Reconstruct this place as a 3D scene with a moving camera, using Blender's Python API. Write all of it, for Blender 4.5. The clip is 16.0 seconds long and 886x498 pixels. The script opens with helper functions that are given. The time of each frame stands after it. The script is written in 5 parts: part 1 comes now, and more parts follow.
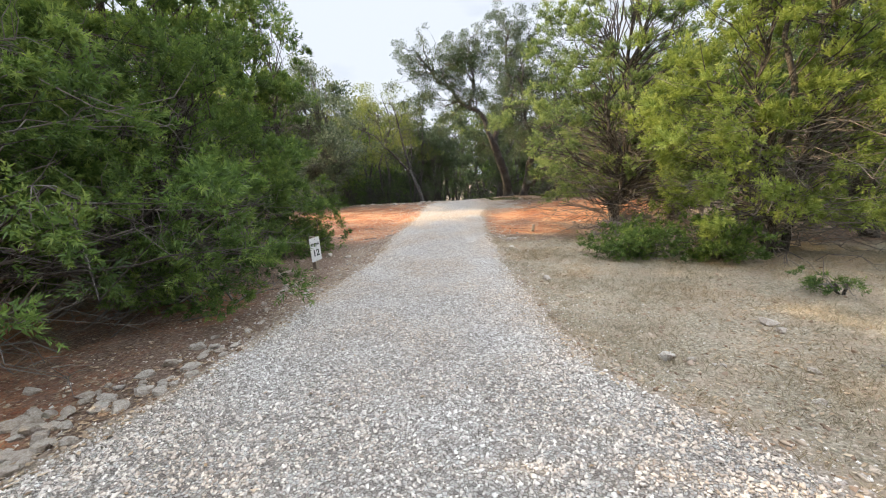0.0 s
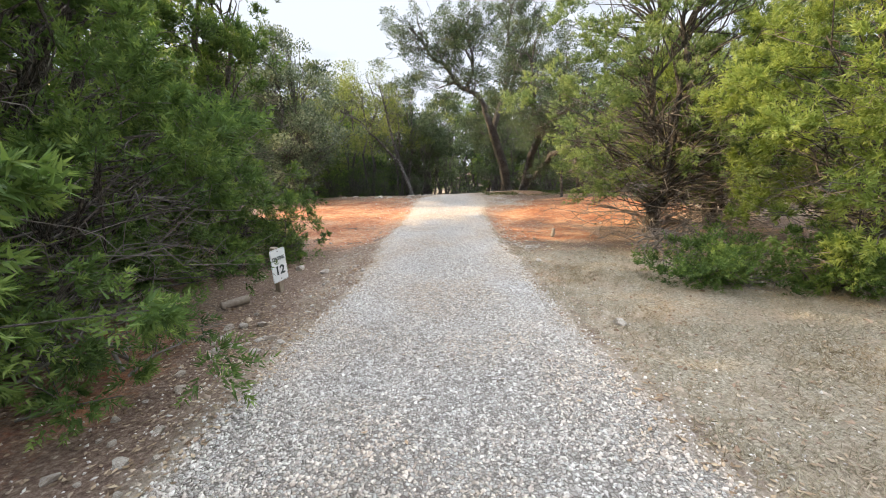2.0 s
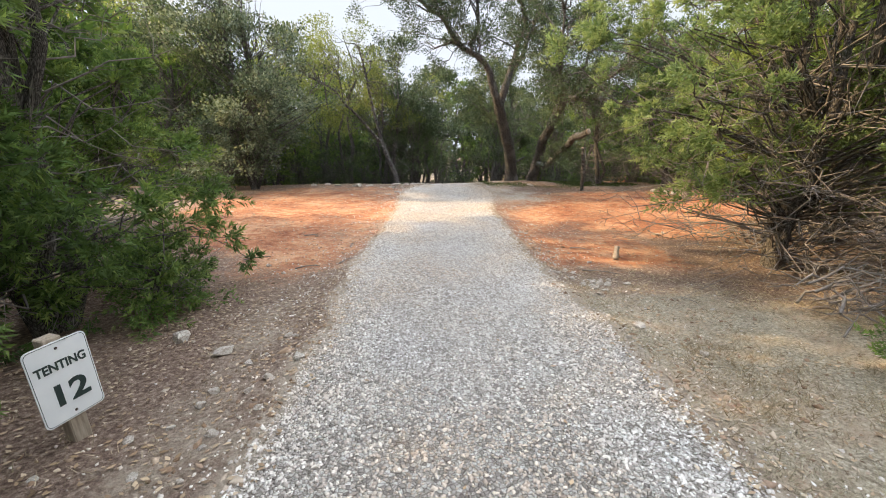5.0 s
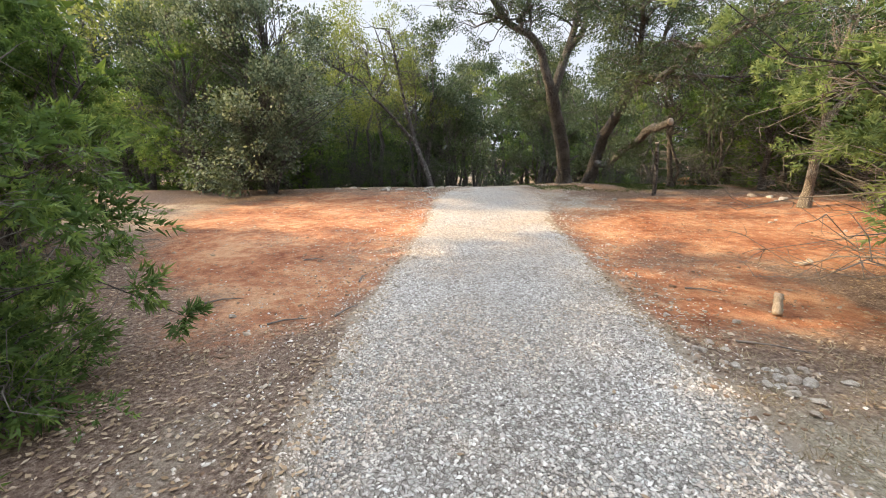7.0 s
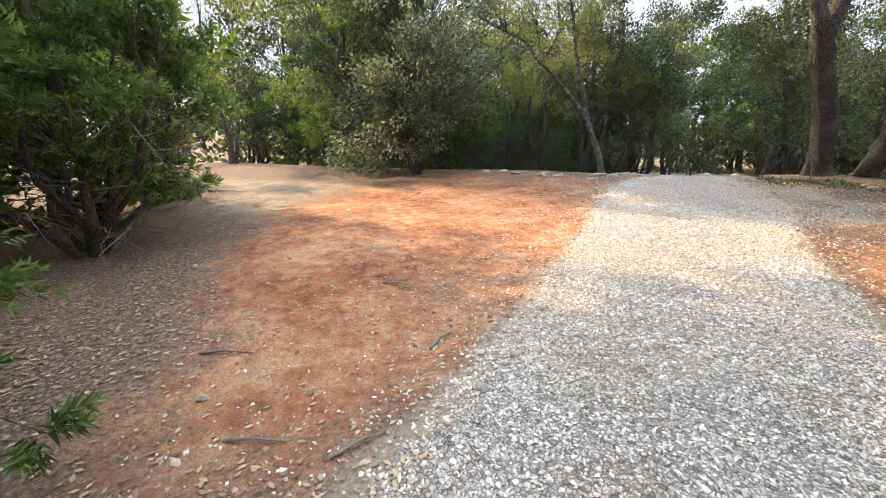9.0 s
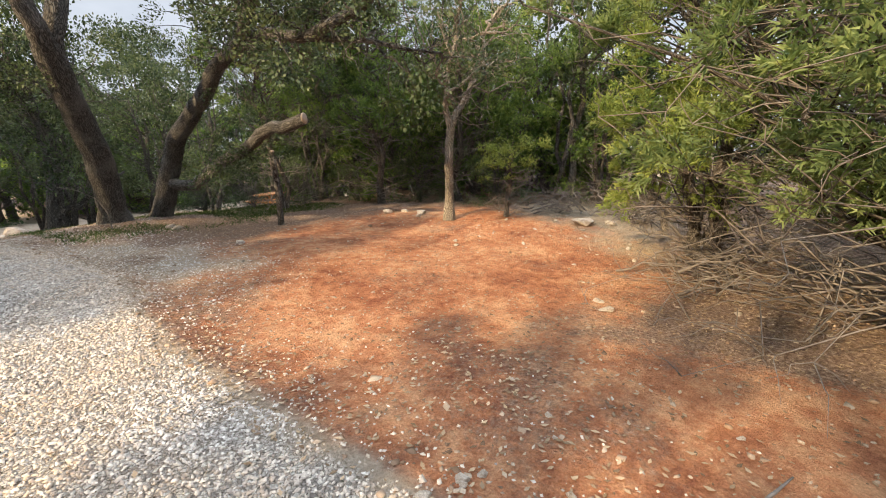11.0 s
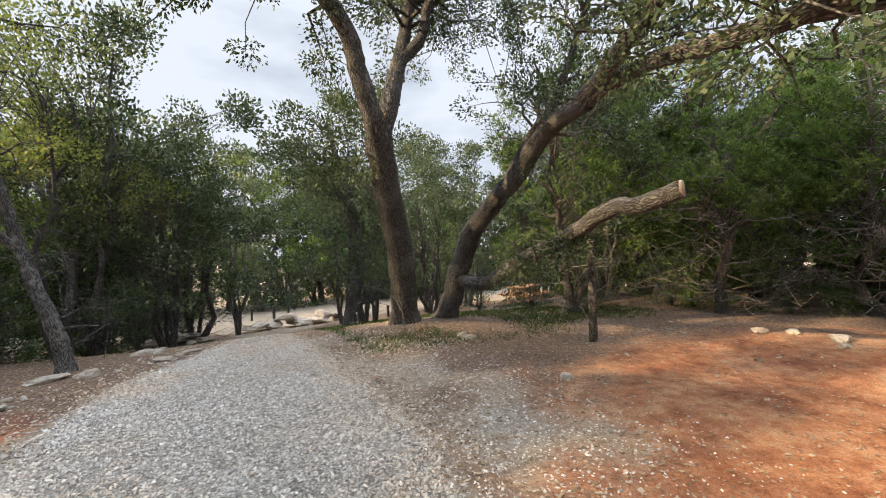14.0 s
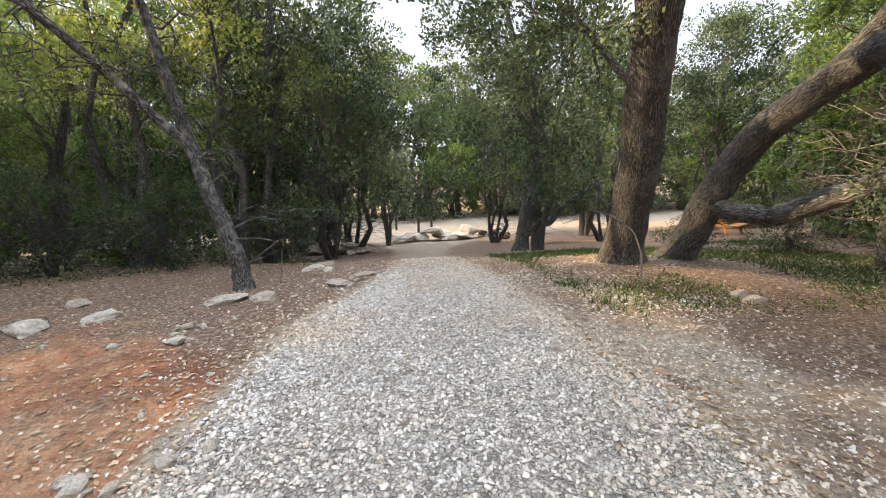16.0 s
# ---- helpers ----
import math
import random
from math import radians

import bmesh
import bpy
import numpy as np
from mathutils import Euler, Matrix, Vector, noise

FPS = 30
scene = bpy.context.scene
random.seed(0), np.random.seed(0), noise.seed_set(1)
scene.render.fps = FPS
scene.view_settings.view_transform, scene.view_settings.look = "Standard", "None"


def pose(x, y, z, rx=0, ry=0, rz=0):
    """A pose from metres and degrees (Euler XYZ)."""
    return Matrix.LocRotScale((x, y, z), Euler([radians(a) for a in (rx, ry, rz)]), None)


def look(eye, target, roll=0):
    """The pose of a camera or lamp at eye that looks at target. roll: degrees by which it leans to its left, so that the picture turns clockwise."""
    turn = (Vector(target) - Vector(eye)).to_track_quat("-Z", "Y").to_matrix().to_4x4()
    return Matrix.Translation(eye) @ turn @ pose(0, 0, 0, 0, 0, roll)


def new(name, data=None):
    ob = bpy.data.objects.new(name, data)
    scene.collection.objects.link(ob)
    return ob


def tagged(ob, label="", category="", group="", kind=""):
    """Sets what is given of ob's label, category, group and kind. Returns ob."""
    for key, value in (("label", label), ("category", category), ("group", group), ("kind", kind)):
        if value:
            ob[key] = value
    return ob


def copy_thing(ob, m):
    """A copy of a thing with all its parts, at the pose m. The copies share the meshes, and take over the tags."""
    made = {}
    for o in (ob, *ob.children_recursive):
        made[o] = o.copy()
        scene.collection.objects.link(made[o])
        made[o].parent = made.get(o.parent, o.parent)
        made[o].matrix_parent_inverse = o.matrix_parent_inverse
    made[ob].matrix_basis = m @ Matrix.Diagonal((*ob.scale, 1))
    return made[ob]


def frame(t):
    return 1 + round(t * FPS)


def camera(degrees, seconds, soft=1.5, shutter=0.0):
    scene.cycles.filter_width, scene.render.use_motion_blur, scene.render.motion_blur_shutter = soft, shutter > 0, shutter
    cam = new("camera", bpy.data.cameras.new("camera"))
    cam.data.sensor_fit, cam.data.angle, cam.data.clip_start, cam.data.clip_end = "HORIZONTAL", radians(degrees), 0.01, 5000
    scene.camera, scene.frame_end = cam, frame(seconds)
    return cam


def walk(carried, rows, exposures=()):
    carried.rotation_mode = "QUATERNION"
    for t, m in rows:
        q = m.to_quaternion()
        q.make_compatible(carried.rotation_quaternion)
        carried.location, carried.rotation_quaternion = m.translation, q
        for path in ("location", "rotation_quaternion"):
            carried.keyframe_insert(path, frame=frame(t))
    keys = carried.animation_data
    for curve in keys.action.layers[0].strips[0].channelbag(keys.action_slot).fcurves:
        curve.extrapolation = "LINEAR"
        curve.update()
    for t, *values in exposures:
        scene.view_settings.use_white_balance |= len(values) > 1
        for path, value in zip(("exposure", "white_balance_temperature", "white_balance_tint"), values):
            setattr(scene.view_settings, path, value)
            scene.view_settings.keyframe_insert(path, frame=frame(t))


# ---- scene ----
cam = camera(94.9, 16.0, soft=1.0)
PATH = [
    (0.0, 0.0, 0.0, 1.5, -0.49, -10.23, 2.74),
    (0.5, -0.13, 0.538, 1.502, -1.27, -10.65, 2.45),
    (1.0, -0.252, 1.104, 1.506, -1.84, -11.13, 2.16),
    (1.5, -0.393, 1.66, 1.509, -2.57, -11.49, 1.72),
    (2.0, -0.446, 2.248, 1.517, -2.9, -11.55, 1.44),
    (2.5, -0.543, 2.85, 1.489, -3.39, -11.88, 0.78),
    (3.0, -0.543, 3.422, 1.489, -3.44, -12.13, 0.3),
    (3.5, -0.526, 4.065, 1.487, -3.73, -12.92, -0.26),
    (4.0, -0.532, 4.655, 1.494, -4.39, -13.89, -0.38),
    (4.2, -0.55, 4.93, 1.487, -4.55, -14.2, -0.3),
    (6.3, -0.63, 7.26, 1.353, -5.4, -12.3, 0.1),
    (6.5, -0.615, 7.503, 1.346, -4.12, -12.44, 0.05),
    (7.0, -0.585, 8.155, 1.338, -0.11, -13.41, 0.53),
    (7.5, -0.617, 8.806, 1.336, 5.3, -14.37, 0.96),
    (8.0, -0.581, 9.419, 1.325, 12.06, -15.45, 1.06),
    (8.5, -0.59, 10.013, 1.31, 18.3, -16.77, 0.73),
    (9.0, -0.489, 10.581, 1.312, 23.26, -16.21, 0.58),
    (9.5, -0.412, 11.214, 1.301, 11.34, -16.03, -2.1),
    (9.7, -0.32, 11.43, 1.303, -4.56, -16.5, -2.7),
    (10.0, -0.149, 11.912, 1.306, -29.08, -15.27, -2.42),
    (10.2, -0.05, 12.16, 1.31, -38.1, -14.65, -0.6),
    (11.2, 0.28, 13.3, 1.34, -60, -12.5, 1.2),
    (12.3, 0.582, 14.495, 1.369, -50.05, -7.04, 1.59),
    (12.5, 0.605, 14.713, 1.462, -43.82, 5.14, 4.22),
    (13.0, 0.69, 15.16, 1.5, -37.53, 13.5, 1.4),
    (13.5, 0.782, 15.66, 1.494, -34.94, 8.93, 1.61),
    (14.0, 0.837, 16.209, 1.451, -28.92, 0.51, 2.28),
    (14.5, 0.667, 16.787, 1.444, -21.37, -6.16, 1.69),
    (15.0, 0.564, 17.337, 1.442, -16.03, -9.15, 1.07),
    (15.5, 0.427, 17.913, 1.419, -13.81, -11.25, 0.37),
    (16.0, 0.368, 18.441, 1.434, -11.88, -11.19, 0.48),
]
EXPOSURES = [(0.0, 0.92), (2.5, 1.05), (4.0, 1.02), (6.5, 0.95), (8.0, 0.97), (9.0, 1.05), (10.0, 0.78), (13.0, 0.75), (14.5, 1.0), (16.0, 1.3)]
walk(cam, [(t, pose(x, y, z, 90 + pitch, roll, yaw)) for t, x, y, z, yaw, pitch, roll in PATH], EXPOSURES)

# ---- light ----
SUN_AZ = Vector((-0.975, 0.22, 0.0)).normalized()
SUN_EL = radians(27)
sun_way = SUN_AZ * math.cos(SUN_EL) + Vector((0, 0, math.sin(SUN_EL)))
sun = new("sun", bpy.data.lights.new("sun", "SUN"))
sun.data.energy, sun.data.angle, sun.data.color = 5.0, radians(1.0), (1.0, 0.74, 0.42)
sun.matrix_world = look(sun_way * 60, (0, 0, 0))

world = bpy.data.worlds.new("sky")
scene.world = world
world.use_nodes = True
wn, wl = world.node_tree.nodes, world.node_tree.links
wn.clear()
w_out = wn.new("ShaderNodeOutputWorld")
w_bg = wn.new("ShaderNodeBackground")
w_sky = wn.new("ShaderNodeTexSky")
w_sky.sky_type, w_sky.sun_disc = "NISHITA", False
w_sky.sun_elevation, w_sky.sun_rotation = SUN_EL, math.atan2(SUN_AZ.x, SUN_AZ.y)
w_sky.dust_density = 1.5
w_co = wn.new("ShaderNodeTexCoord")
w_map = wn.new("ShaderNodeMapping")
w_map.inputs["Scale"].default_value = (1.0, 1.6, 3.0)
w_no = wn.new("ShaderNodeTexNoise")
w_no.inputs["Scale"].default_value, w_no.inputs["Detail"].default_value = 2.2, 7.0
w_ramp = wn.new("ShaderNodeValToRGB")
w_ramp.color_ramp.elements[0].position, w_ramp.color_ramp.elements[1].position = 0.30, 0.52
w_ramp.color_ramp.elements[0].color = (0.5, 0.5, 0.5, 1)
w_mix = wn.new("ShaderNodeMix")
w_mix.data_type = "RGBA"
# bright thin overcast: paler low down, about three times as bright overhead
w_sep = wn.new("ShaderNodeSeparateXYZ")
w_rise = wn.new("ShaderNodeMapRange")
w_rise.interpolation_type = "SMOOTHSTEP"
for i, v in enumerate((0.5, 0.95, 1.0, 4.2)):
    w_rise.inputs[i + 1].default_value = v
w_cloud = wn.new("ShaderNodeVectorMath")
w_cloud.operation = "SCALE"
w_cloud.inputs[0].default_value = (7.7, 8.3, 9.3)
wl.new(w_co.outputs["Generated"], w_sep.inputs[0])
wl.new(w_sep.outputs["Z"], w_rise.inputs[0])
wl.new(w_rise.outputs[0], w_cloud.inputs["Scale"])
wl.new(w_cloud.outputs[0], w_mix.inputs[7])
w_bg.inputs["Strength"].default_value = 0.06
wl.new(w_co.outputs["Generated"], w_map.inputs["Vector"])
wl.new(w_map.outputs[0], w_no.inputs["Vector"])
wl.new(w_no.outputs["Fac"], w_ramp.inputs[0])
wl.new(w_ramp.outputs[0], w_mix.inputs[0])
wl.new(w_sky.outputs[0], w_mix.inputs[6])
wl.new(w_mix.outputs[2], w_bg.inputs["Color"])
wl.new(w_bg.outputs[0], w_out.inputs[0])


# ---- materials ----
def material(name):
    m = bpy.data.materials.new(name)
    m.use_nodes = True
    n, l = m.node_tree.nodes, m.node_tree.links
    return m, n, l, n["Principled BSDF"]


def noise_tex(n, l, vec, scale, detail=4.0, rough=0.55):
    t = n.new("ShaderNodeTexNoise")
    t.inputs["Scale"].default_value, t.inputs["Detail"].default_value, t.inputs["Roughness"].default_value = scale, detail, rough
    if vec is not None:
        l.new(vec, t.inputs["Vector"])
    return t.outputs["Fac"]


def ramp(n, l, fac, stops):
    r = n.new("ShaderNodeValToRGB")
    el = r.color_ramp.elements
    while len(el) < len(stops):
        el.new(0.5)
    for e, (p, c) in zip(el, stops):
        e.position, e.color = p, (*c, 1)
    l.new(fac, r.inputs[0])
    return r.outputs[0]


def mixc(n, l, fac, a, b, mode="MIX"):
    m = n.new("ShaderNodeMix")
    m.data_type, m.blend_type = "RGBA", mode
    if isinstance(fac, float):
        m.inputs[0].default_value = fac
    else:
        l.new(fac, m.inputs[0])
    for i, v in ((6, a), (7, b)):
        if isinstance(v, tuple):
            m.inputs[i].default_value = (*v, 1)
        else:
            l.new(v, m.inputs[i])
    return m.outputs[2]


def calc(n, l, op, a, b=0.0, c=0.0):
    m = n.new("ShaderNodeMath")
    m.operation, m.use_clamp = op, False
    for i, v in enumerate((a, b, c)):
        if isinstance(v, (int, float)):
            m.inputs[i].default_value = v
        else:
            l.new(v, m.inputs[i])
    return m.outputs[0]


def bump(n, l, b, height, strength, distance):
    u = n.new("ShaderNodeBump")
    u.inputs["Strength"].default_value, u.inputs["Distance"].default_value = strength, distance
    l.new(height, u.inputs["Height"])
    l.new(u.outputs[0], b.inputs["Normal"])


def coords(n, kind="Object"):
    return n.new("ShaderNodeTexCoord").outputs[kind]


def leaf_material(name, dark, mid, light, thin=0.35):
    m, n, l, b = material(name)
    # "tone": paler towards spray tips and the outside of clumps, and tufts differ
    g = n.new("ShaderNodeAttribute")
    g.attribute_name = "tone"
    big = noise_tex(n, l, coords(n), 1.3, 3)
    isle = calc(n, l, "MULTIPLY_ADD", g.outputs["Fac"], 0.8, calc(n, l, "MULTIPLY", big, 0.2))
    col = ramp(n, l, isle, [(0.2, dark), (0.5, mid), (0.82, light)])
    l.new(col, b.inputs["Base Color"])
    b.inputs["Roughness"].default_value = 0.55
    b.inputs["Specular IOR Level"].default_value = 0.35
    tr = n.new("ShaderNodeBsdfTranslucent")
    l.new(mixc(n, l, 1.0, col, (1.0, 1.0, 0.72), "MULTIPLY"), tr.inputs[0])
    mx = n.new("ShaderNodeMixShader")
    mx.inputs[0].default_value = thin
    l.new(b.outputs[0], mx.inputs[1])
    l.new(tr.outputs[0], mx.inputs[2])
    l.new(mx.outputs[0], n["Material Output"].inputs[0])
    return m


def bark_material(name, dark, light, scale=9.0, relief=0.02, patch=1.7, lichened=0.35):
    m, n, l, b = material(name)
    mp = n.new("ShaderNodeMapping")
    mp.inputs["Scale"].default_value = (1, 1, 0.34)
    grain = n.new("ShaderNodeAttribute")
    grain.attribute_name = "grain"
    l.new(grain.outputs["Vector"], mp.inputs[0])
    v = n.new("ShaderNodeTexVoronoi")
    v.feature = "DISTANCE_TO_EDGE"
    v.inputs["Scale"].default_value = scale * 2.2
    warp = n.new("ShaderNodeTexNoise")
    warp.inputs["Scale"].default_value = 6.0
    l.new(mp.outputs[0], warp.inputs["Vector"])
    l.new(mixc(n, l, 0.2, mp.outputs[0], warp.outputs["Color"], "LINEAR_LIGHT"), v.inputs["Vector"])
    f = noise_tex(n, l, mp.outputs[0], scale * 5, 5, 0.6)
    big = noise_tex(n, l, coords(n), patch, 3)
    h = calc(n, l, "MULTIPLY_ADD", f, 0.35, calc(n, l, "MINIMUM", calc(n, l, "MULTIPLY", v.outputs["Distance"], 3.0), 0.8))
    c = ramp(n, l, h, [(0.12, tuple(q * 0.3 for q in dark)), (0.42, dark), (0.9, light)])
    lichen = ramp(n, l, big, [(0.52, (0, 0, 0)), (0.68, (1, 1, 1))])
    c = mixc(n, l, calc(n, l, "MULTIPLY", lichen, lichened), c, tuple(min(1, q * 1.5 + 0.03) for q in light))
    l.new(c, b.inputs["Base Color"])
    b.inputs["Roughness"].default_value = 0.9
    bump(n, l, b, h, 1.0, relief)
    return m


def stone_material(name, a, c, d, scale=7.0):
    m, n, l, b = material(name)
    o = n.new("ShaderNodeObjectInfo")
    co = coords(n)
    f = noise_tex(n, l, co, scale, 8, 0.65)
    col = ramp(n, l, f, [(0.28, a), (0.5, c), (0.75, d)])
    col = mixc(n, l, calc(n, l, "MULTIPLY", o.outputs["Random"], 0.42), col, (0.38, 0.28, 0.20))
    stain = ramp(n, l, noise_tex(n, l, co, 2.2, 4), [(0.5, (1, 1, 1)), (0.7, (0.5, 0.42, 0.36))])
    l.new(mixc(n, l, 0.7, col, stain, "MULTIPLY"), b.inputs["Base Color"])
    b.inputs["Roughness"].default_value = 0.92
    bump(n, l, b, noise_tex(n, l, co, scale * 4, 8, 0.7), 0.7, 0.02)
    return m


def isle_material(name, stops, rough=0.9, thin=0.0):
    m, n, l, b = material(name)
    g = n.new("ShaderNodeNewGeometry")
    co = coords(n)
    f = calc(n, l, "MULTIPLY_ADD", g.outputs["Random Per Island"], 0.8, calc(n, l, "MULTIPLY", noise_tex(n, l, co, 1.1, 4), 0.2))
    c = ramp(n, l, f, stops)
    grain = ramp(n, l, noise_tex(n, l, co, 180, 3), [(0.3, (0.75, 0.75, 0.75)), (0.7, (1, 1, 1))])
    c = mixc(n, l, 1.0, c, grain, "MULTIPLY")
    dust = ramp(n, l, noise_tex(n, l, co, 0.75, 4, 0.6), [(0.38, (0.98, 0.88, 0.78)), (0.55, (1.0, 0.98, 0.96)), (0.68, (1.0, 1.0, 1.02))])
    l.new(mixc(n, l, 1.0, c, dust, "MULTIPLY"), b.inputs["Base Color"])
    b.inputs["Roughness"].default_value = rough
    b.inputs["Specular IOR Level"].default_value = 0.25
    return m


def plain_material(name, a, c, scale=20.0, rough=0.7, metal=0.0, stretch=(1, 1, 1), relief=0.004):
    m, n, l, b = material(name)
    mp = n.new("ShaderNodeMapping")
    mp.inputs["Scale"].default_value = stretch
    l.new(coords(n), mp.inputs[0])
    f = noise_tex(n, l, mp.outputs[0], scale, 6, 0.6)
    l.new(ramp(n, l, f, [(0.3, a), (0.7, c)]), b.inputs["Base Color"])
    b.inputs["Roughness"].default_value, b.inputs["Metallic"].default_value = rough, metal
    bump(n, l, b, f, 0.5, relief)
    return m


def ground_material():
    m, n, l, b = material("ground_soil_gravel_grass")
    co = coords(n)
    at = n.new("ShaderNodeAttribute")
    at.attribute_name = "cover"
    sp = n.new("ShaderNodeSeparateColor")
    l.new(at.outputs["Color"], sp.inputs[0])
    edge = calc(n, l, "MULTIPLY_ADD", noise_tex(n, l, co, 2.2, 5, 0.65), 0.9, -0.45)
    fine = calc(n, l, "MULTIPLY_ADD", noise_tex(n, l, co, 22.0, 4, 0.7), 0.7, -0.35)

    def mask(ch, lo, hi, amt=1.0):
        v = calc(n, l, "ADD", sp.outputs[ch], calc(n, l, "MULTIPLY", calc(n, l, "ADD", edge, fine), amt))
        r = n.new("ShaderNodeMapRange")
        r.interpolation_type = "SMOOTHSTEP"
        r.inputs[1].default_value, r.inputs[2].default_value = lo, hi
        l.new(v, r.inputs[0])
        return r.outputs[0]

    # leaf litter and dark earth under the trees
    lit = ramp(n, l, noise_tex(n, l, co, 26, 8, 0.75), [(0.36, (0.065, 0.046, 0.036)), (0.5, (0.21, 0.152, 0.118)), (0.64, (0.46, 0.37, 0.295))])
    lit = mixc(n, l, calc(n, l, "MULTIPLY", noise_tex(n, l, co, 0.7, 3), 0.5), lit, (0.23, 0.13, 0.09))
    # bare red earth
    big = noise_tex(n, l, co, 0.9, 5, 0.6)
    mid = noise_tex(n, l, co, 6.0, 7, 0.7)
    red = ramp(n, l, calc(n, l, "MULTIPLY_ADD", big, 0.5, calc(n, l, "MULTIPLY", mid, 0.5)),
               [(0.38, (0.25, 0.092, 0.052)), (0.49, (0.47, 0.208, 0.108)), (0.60, (0.65, 0.385, 0.225))])
    grit = ramp(n, l, noise_tex(n, l, co, 60, 5, 0.7), [(0.4, (0.75, 0.72, 0.7)), (0.62, (1.08, 1.06, 1.05))])
    red = mixc(n, l, 1.0, red, grit, "MULTIPLY")
    # dry grass
    dry = ramp(n, l, noise_tex(n, l, co, 34, 8, 0.75), [(0.36, (0.16, 0.13, 0.09)), (0.5, (0.37, 0.315, 0.235)), (0.64, (0.60, 0.53, 0.42))])
    dry = mixc(n, l, calc(n, l, "MULTIPLY", mask("Green", 0.3, 1.2, 0.5), 0.35), dry, (0.42, 0.25, 0.14))
    dry = mixc(n, l, ramp(n, l, noise_tex(n, l, co, 1.9, 5, 0.7), [(0.45, (0, 0, 0)), (0.62, (0.6, 0.6, 0.6))]), dry, (0.44, 0.33, 0.24))
    # gravel between the stones
    vo = n.new("ShaderNodeTexVoronoi")
    vo.inputs["Scale"].default_value = 42.0
    l.new(co, vo.inputs["Vector"])
    cell = n.new("ShaderNodeSeparateColor")
    l.new(vo.outputs["Color"], cell.inputs[0])
    gr = ramp(n, l, cell.outputs[0], [(0.0, (0.30, 0.26, 0.23)), (0.45, (0.58, 0.53, 0.475)), (0.8, (0.74, 0.695, 0.64)), (1.0, (0.88, 0.85, 0.80))])
    wear = ramp(n, l, noise_tex(n, l, co, 0.8, 4), [(0.4, (0.34, 0.28, 0.235)), (0.62, (0.47, 0.44, 0.41))])
    gr = mixc(n, l, 0.22, gr, wear)
    ve = n.new("ShaderNodeTexVoronoi")
    ve.feature = "DISTANCE_TO_EDGE"
    ve.inputs["Scale"].default_value = 42.0
    l.new(co, ve.inputs["Vector"])
    pit = calc(n, l, "MINIMUM", calc(n, l, "MULTIPLY", ve.outputs["Distance"], 4.0), 1.0)
    # cell edges darkened: shade between the stones put into the colour
    gr = mixc(n, l, 1.0, gr, ramp(n, l, pit, [(0.0, (0.42, 0.39, 0.36)), (0.4, (1.0, 1.0, 1.0))]), "MULTIPLY")
    tan = ramp(n, l, noise_tex(n, l, co, 18, 7, 0.7), [(0.3, (0.27, 0.21, 0.155)), (0.55, (0.42, 0.345, 0.27)), (0.75, (0.56, 0.49, 0.40))])

    c = mixc(n, l, mask("Blue", 0.25, 0.75, 1.0), lit, dry)
    c = mixc(n, l, mask("Green", 0.3, 0.85, 1.15), c, red)
    c = mixc(n, l, calc(n, l, "MULTIPLY", mask("Red", 0.18, 0.5, 0.5), 1.0), c, tan)
    c = mixc(n, l, mask("Red", 0.5, 0.85, 0.5), c, gr)
    l.new(c, b.inputs["Base Color"])
    b.inputs["Roughness"].default_value = 0.95
    b.inputs["Specular IOR Level"].default_value = 0.2
    h = calc(n, l, "MULTIPLY_ADD", noise_tex(n, l, co, 45, 6, 0.75), 0.5, calc(n, l, "MULTIPLY", mid, 1.4))
    h = calc(n, l, "MULTIPLY_ADD", calc(n, l, "MULTIPLY", pit, mask("Red", 0.5, 0.85, 0.5)), 0.35, h)
    bump(n, l, b, h, 1.0, 0.05)
    return m


MAT_GROUND = ground_material()
MAT_PEBBLE = isle_material("crushed_limestone", [(0.0, (0.28, 0.245, 0.22)), (0.3, (0.56, 0.51, 0.465)), (0.68, (0.74, 0.695, 0.64)), (0.97, (0.92, 0.895, 0.85))])
MAT_CHIP = isle_material("brown_stone_chips", [(0.0, (0.14, 0.09, 0.06)), (0.4, (0.34, 0.24, 0.17)), (1.0, (0.62, 0.54, 0.44))])
MAT_LITTER = isle_material("dead_leaves", [(0.0, (0.13, 0.09, 0.06)), (0.4, (0.34, 0.25, 0.165)), (0.8, (0.55, 0.44, 0.31)), (1.0, (0.63, 0.55, 0.45))])
MAT_STRAW = isle_material("dry_grass_blades", [(0.0, (0.24, 0.20, 0.13)), (0.5, (0.40, 0.345, 0.24)), (1.0, (0.58, 0.51, 0.38))])
MAT_WEED = isle_material("green_ground_leaves", [(0.0, (0.035, 0.06, 0.018)), (0.5, (0.07, 0.12, 0.03)), (1.0, (0.16, 0.21, 0.07))])
MAT_ROCK = stone_material("weathered_limestone", (0.27, 0.23, 0.19), (0.52, 0.47, 0.41), (0.74, 0.70, 0.64))
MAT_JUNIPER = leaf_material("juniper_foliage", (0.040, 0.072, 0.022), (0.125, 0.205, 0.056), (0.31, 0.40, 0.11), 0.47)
# paler juniper greens for the east side, sunlight partly put into their colour
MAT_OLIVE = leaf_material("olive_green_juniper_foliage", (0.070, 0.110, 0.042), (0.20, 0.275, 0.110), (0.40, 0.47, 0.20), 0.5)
MAT_SUNLIT_JUNIPER = leaf_material("sunlit_yellow_green_juniper_foliage", (0.11, 0.155, 0.036), (0.29, 0.37, 0.10), (0.50, 0.56, 0.19), 0.52)
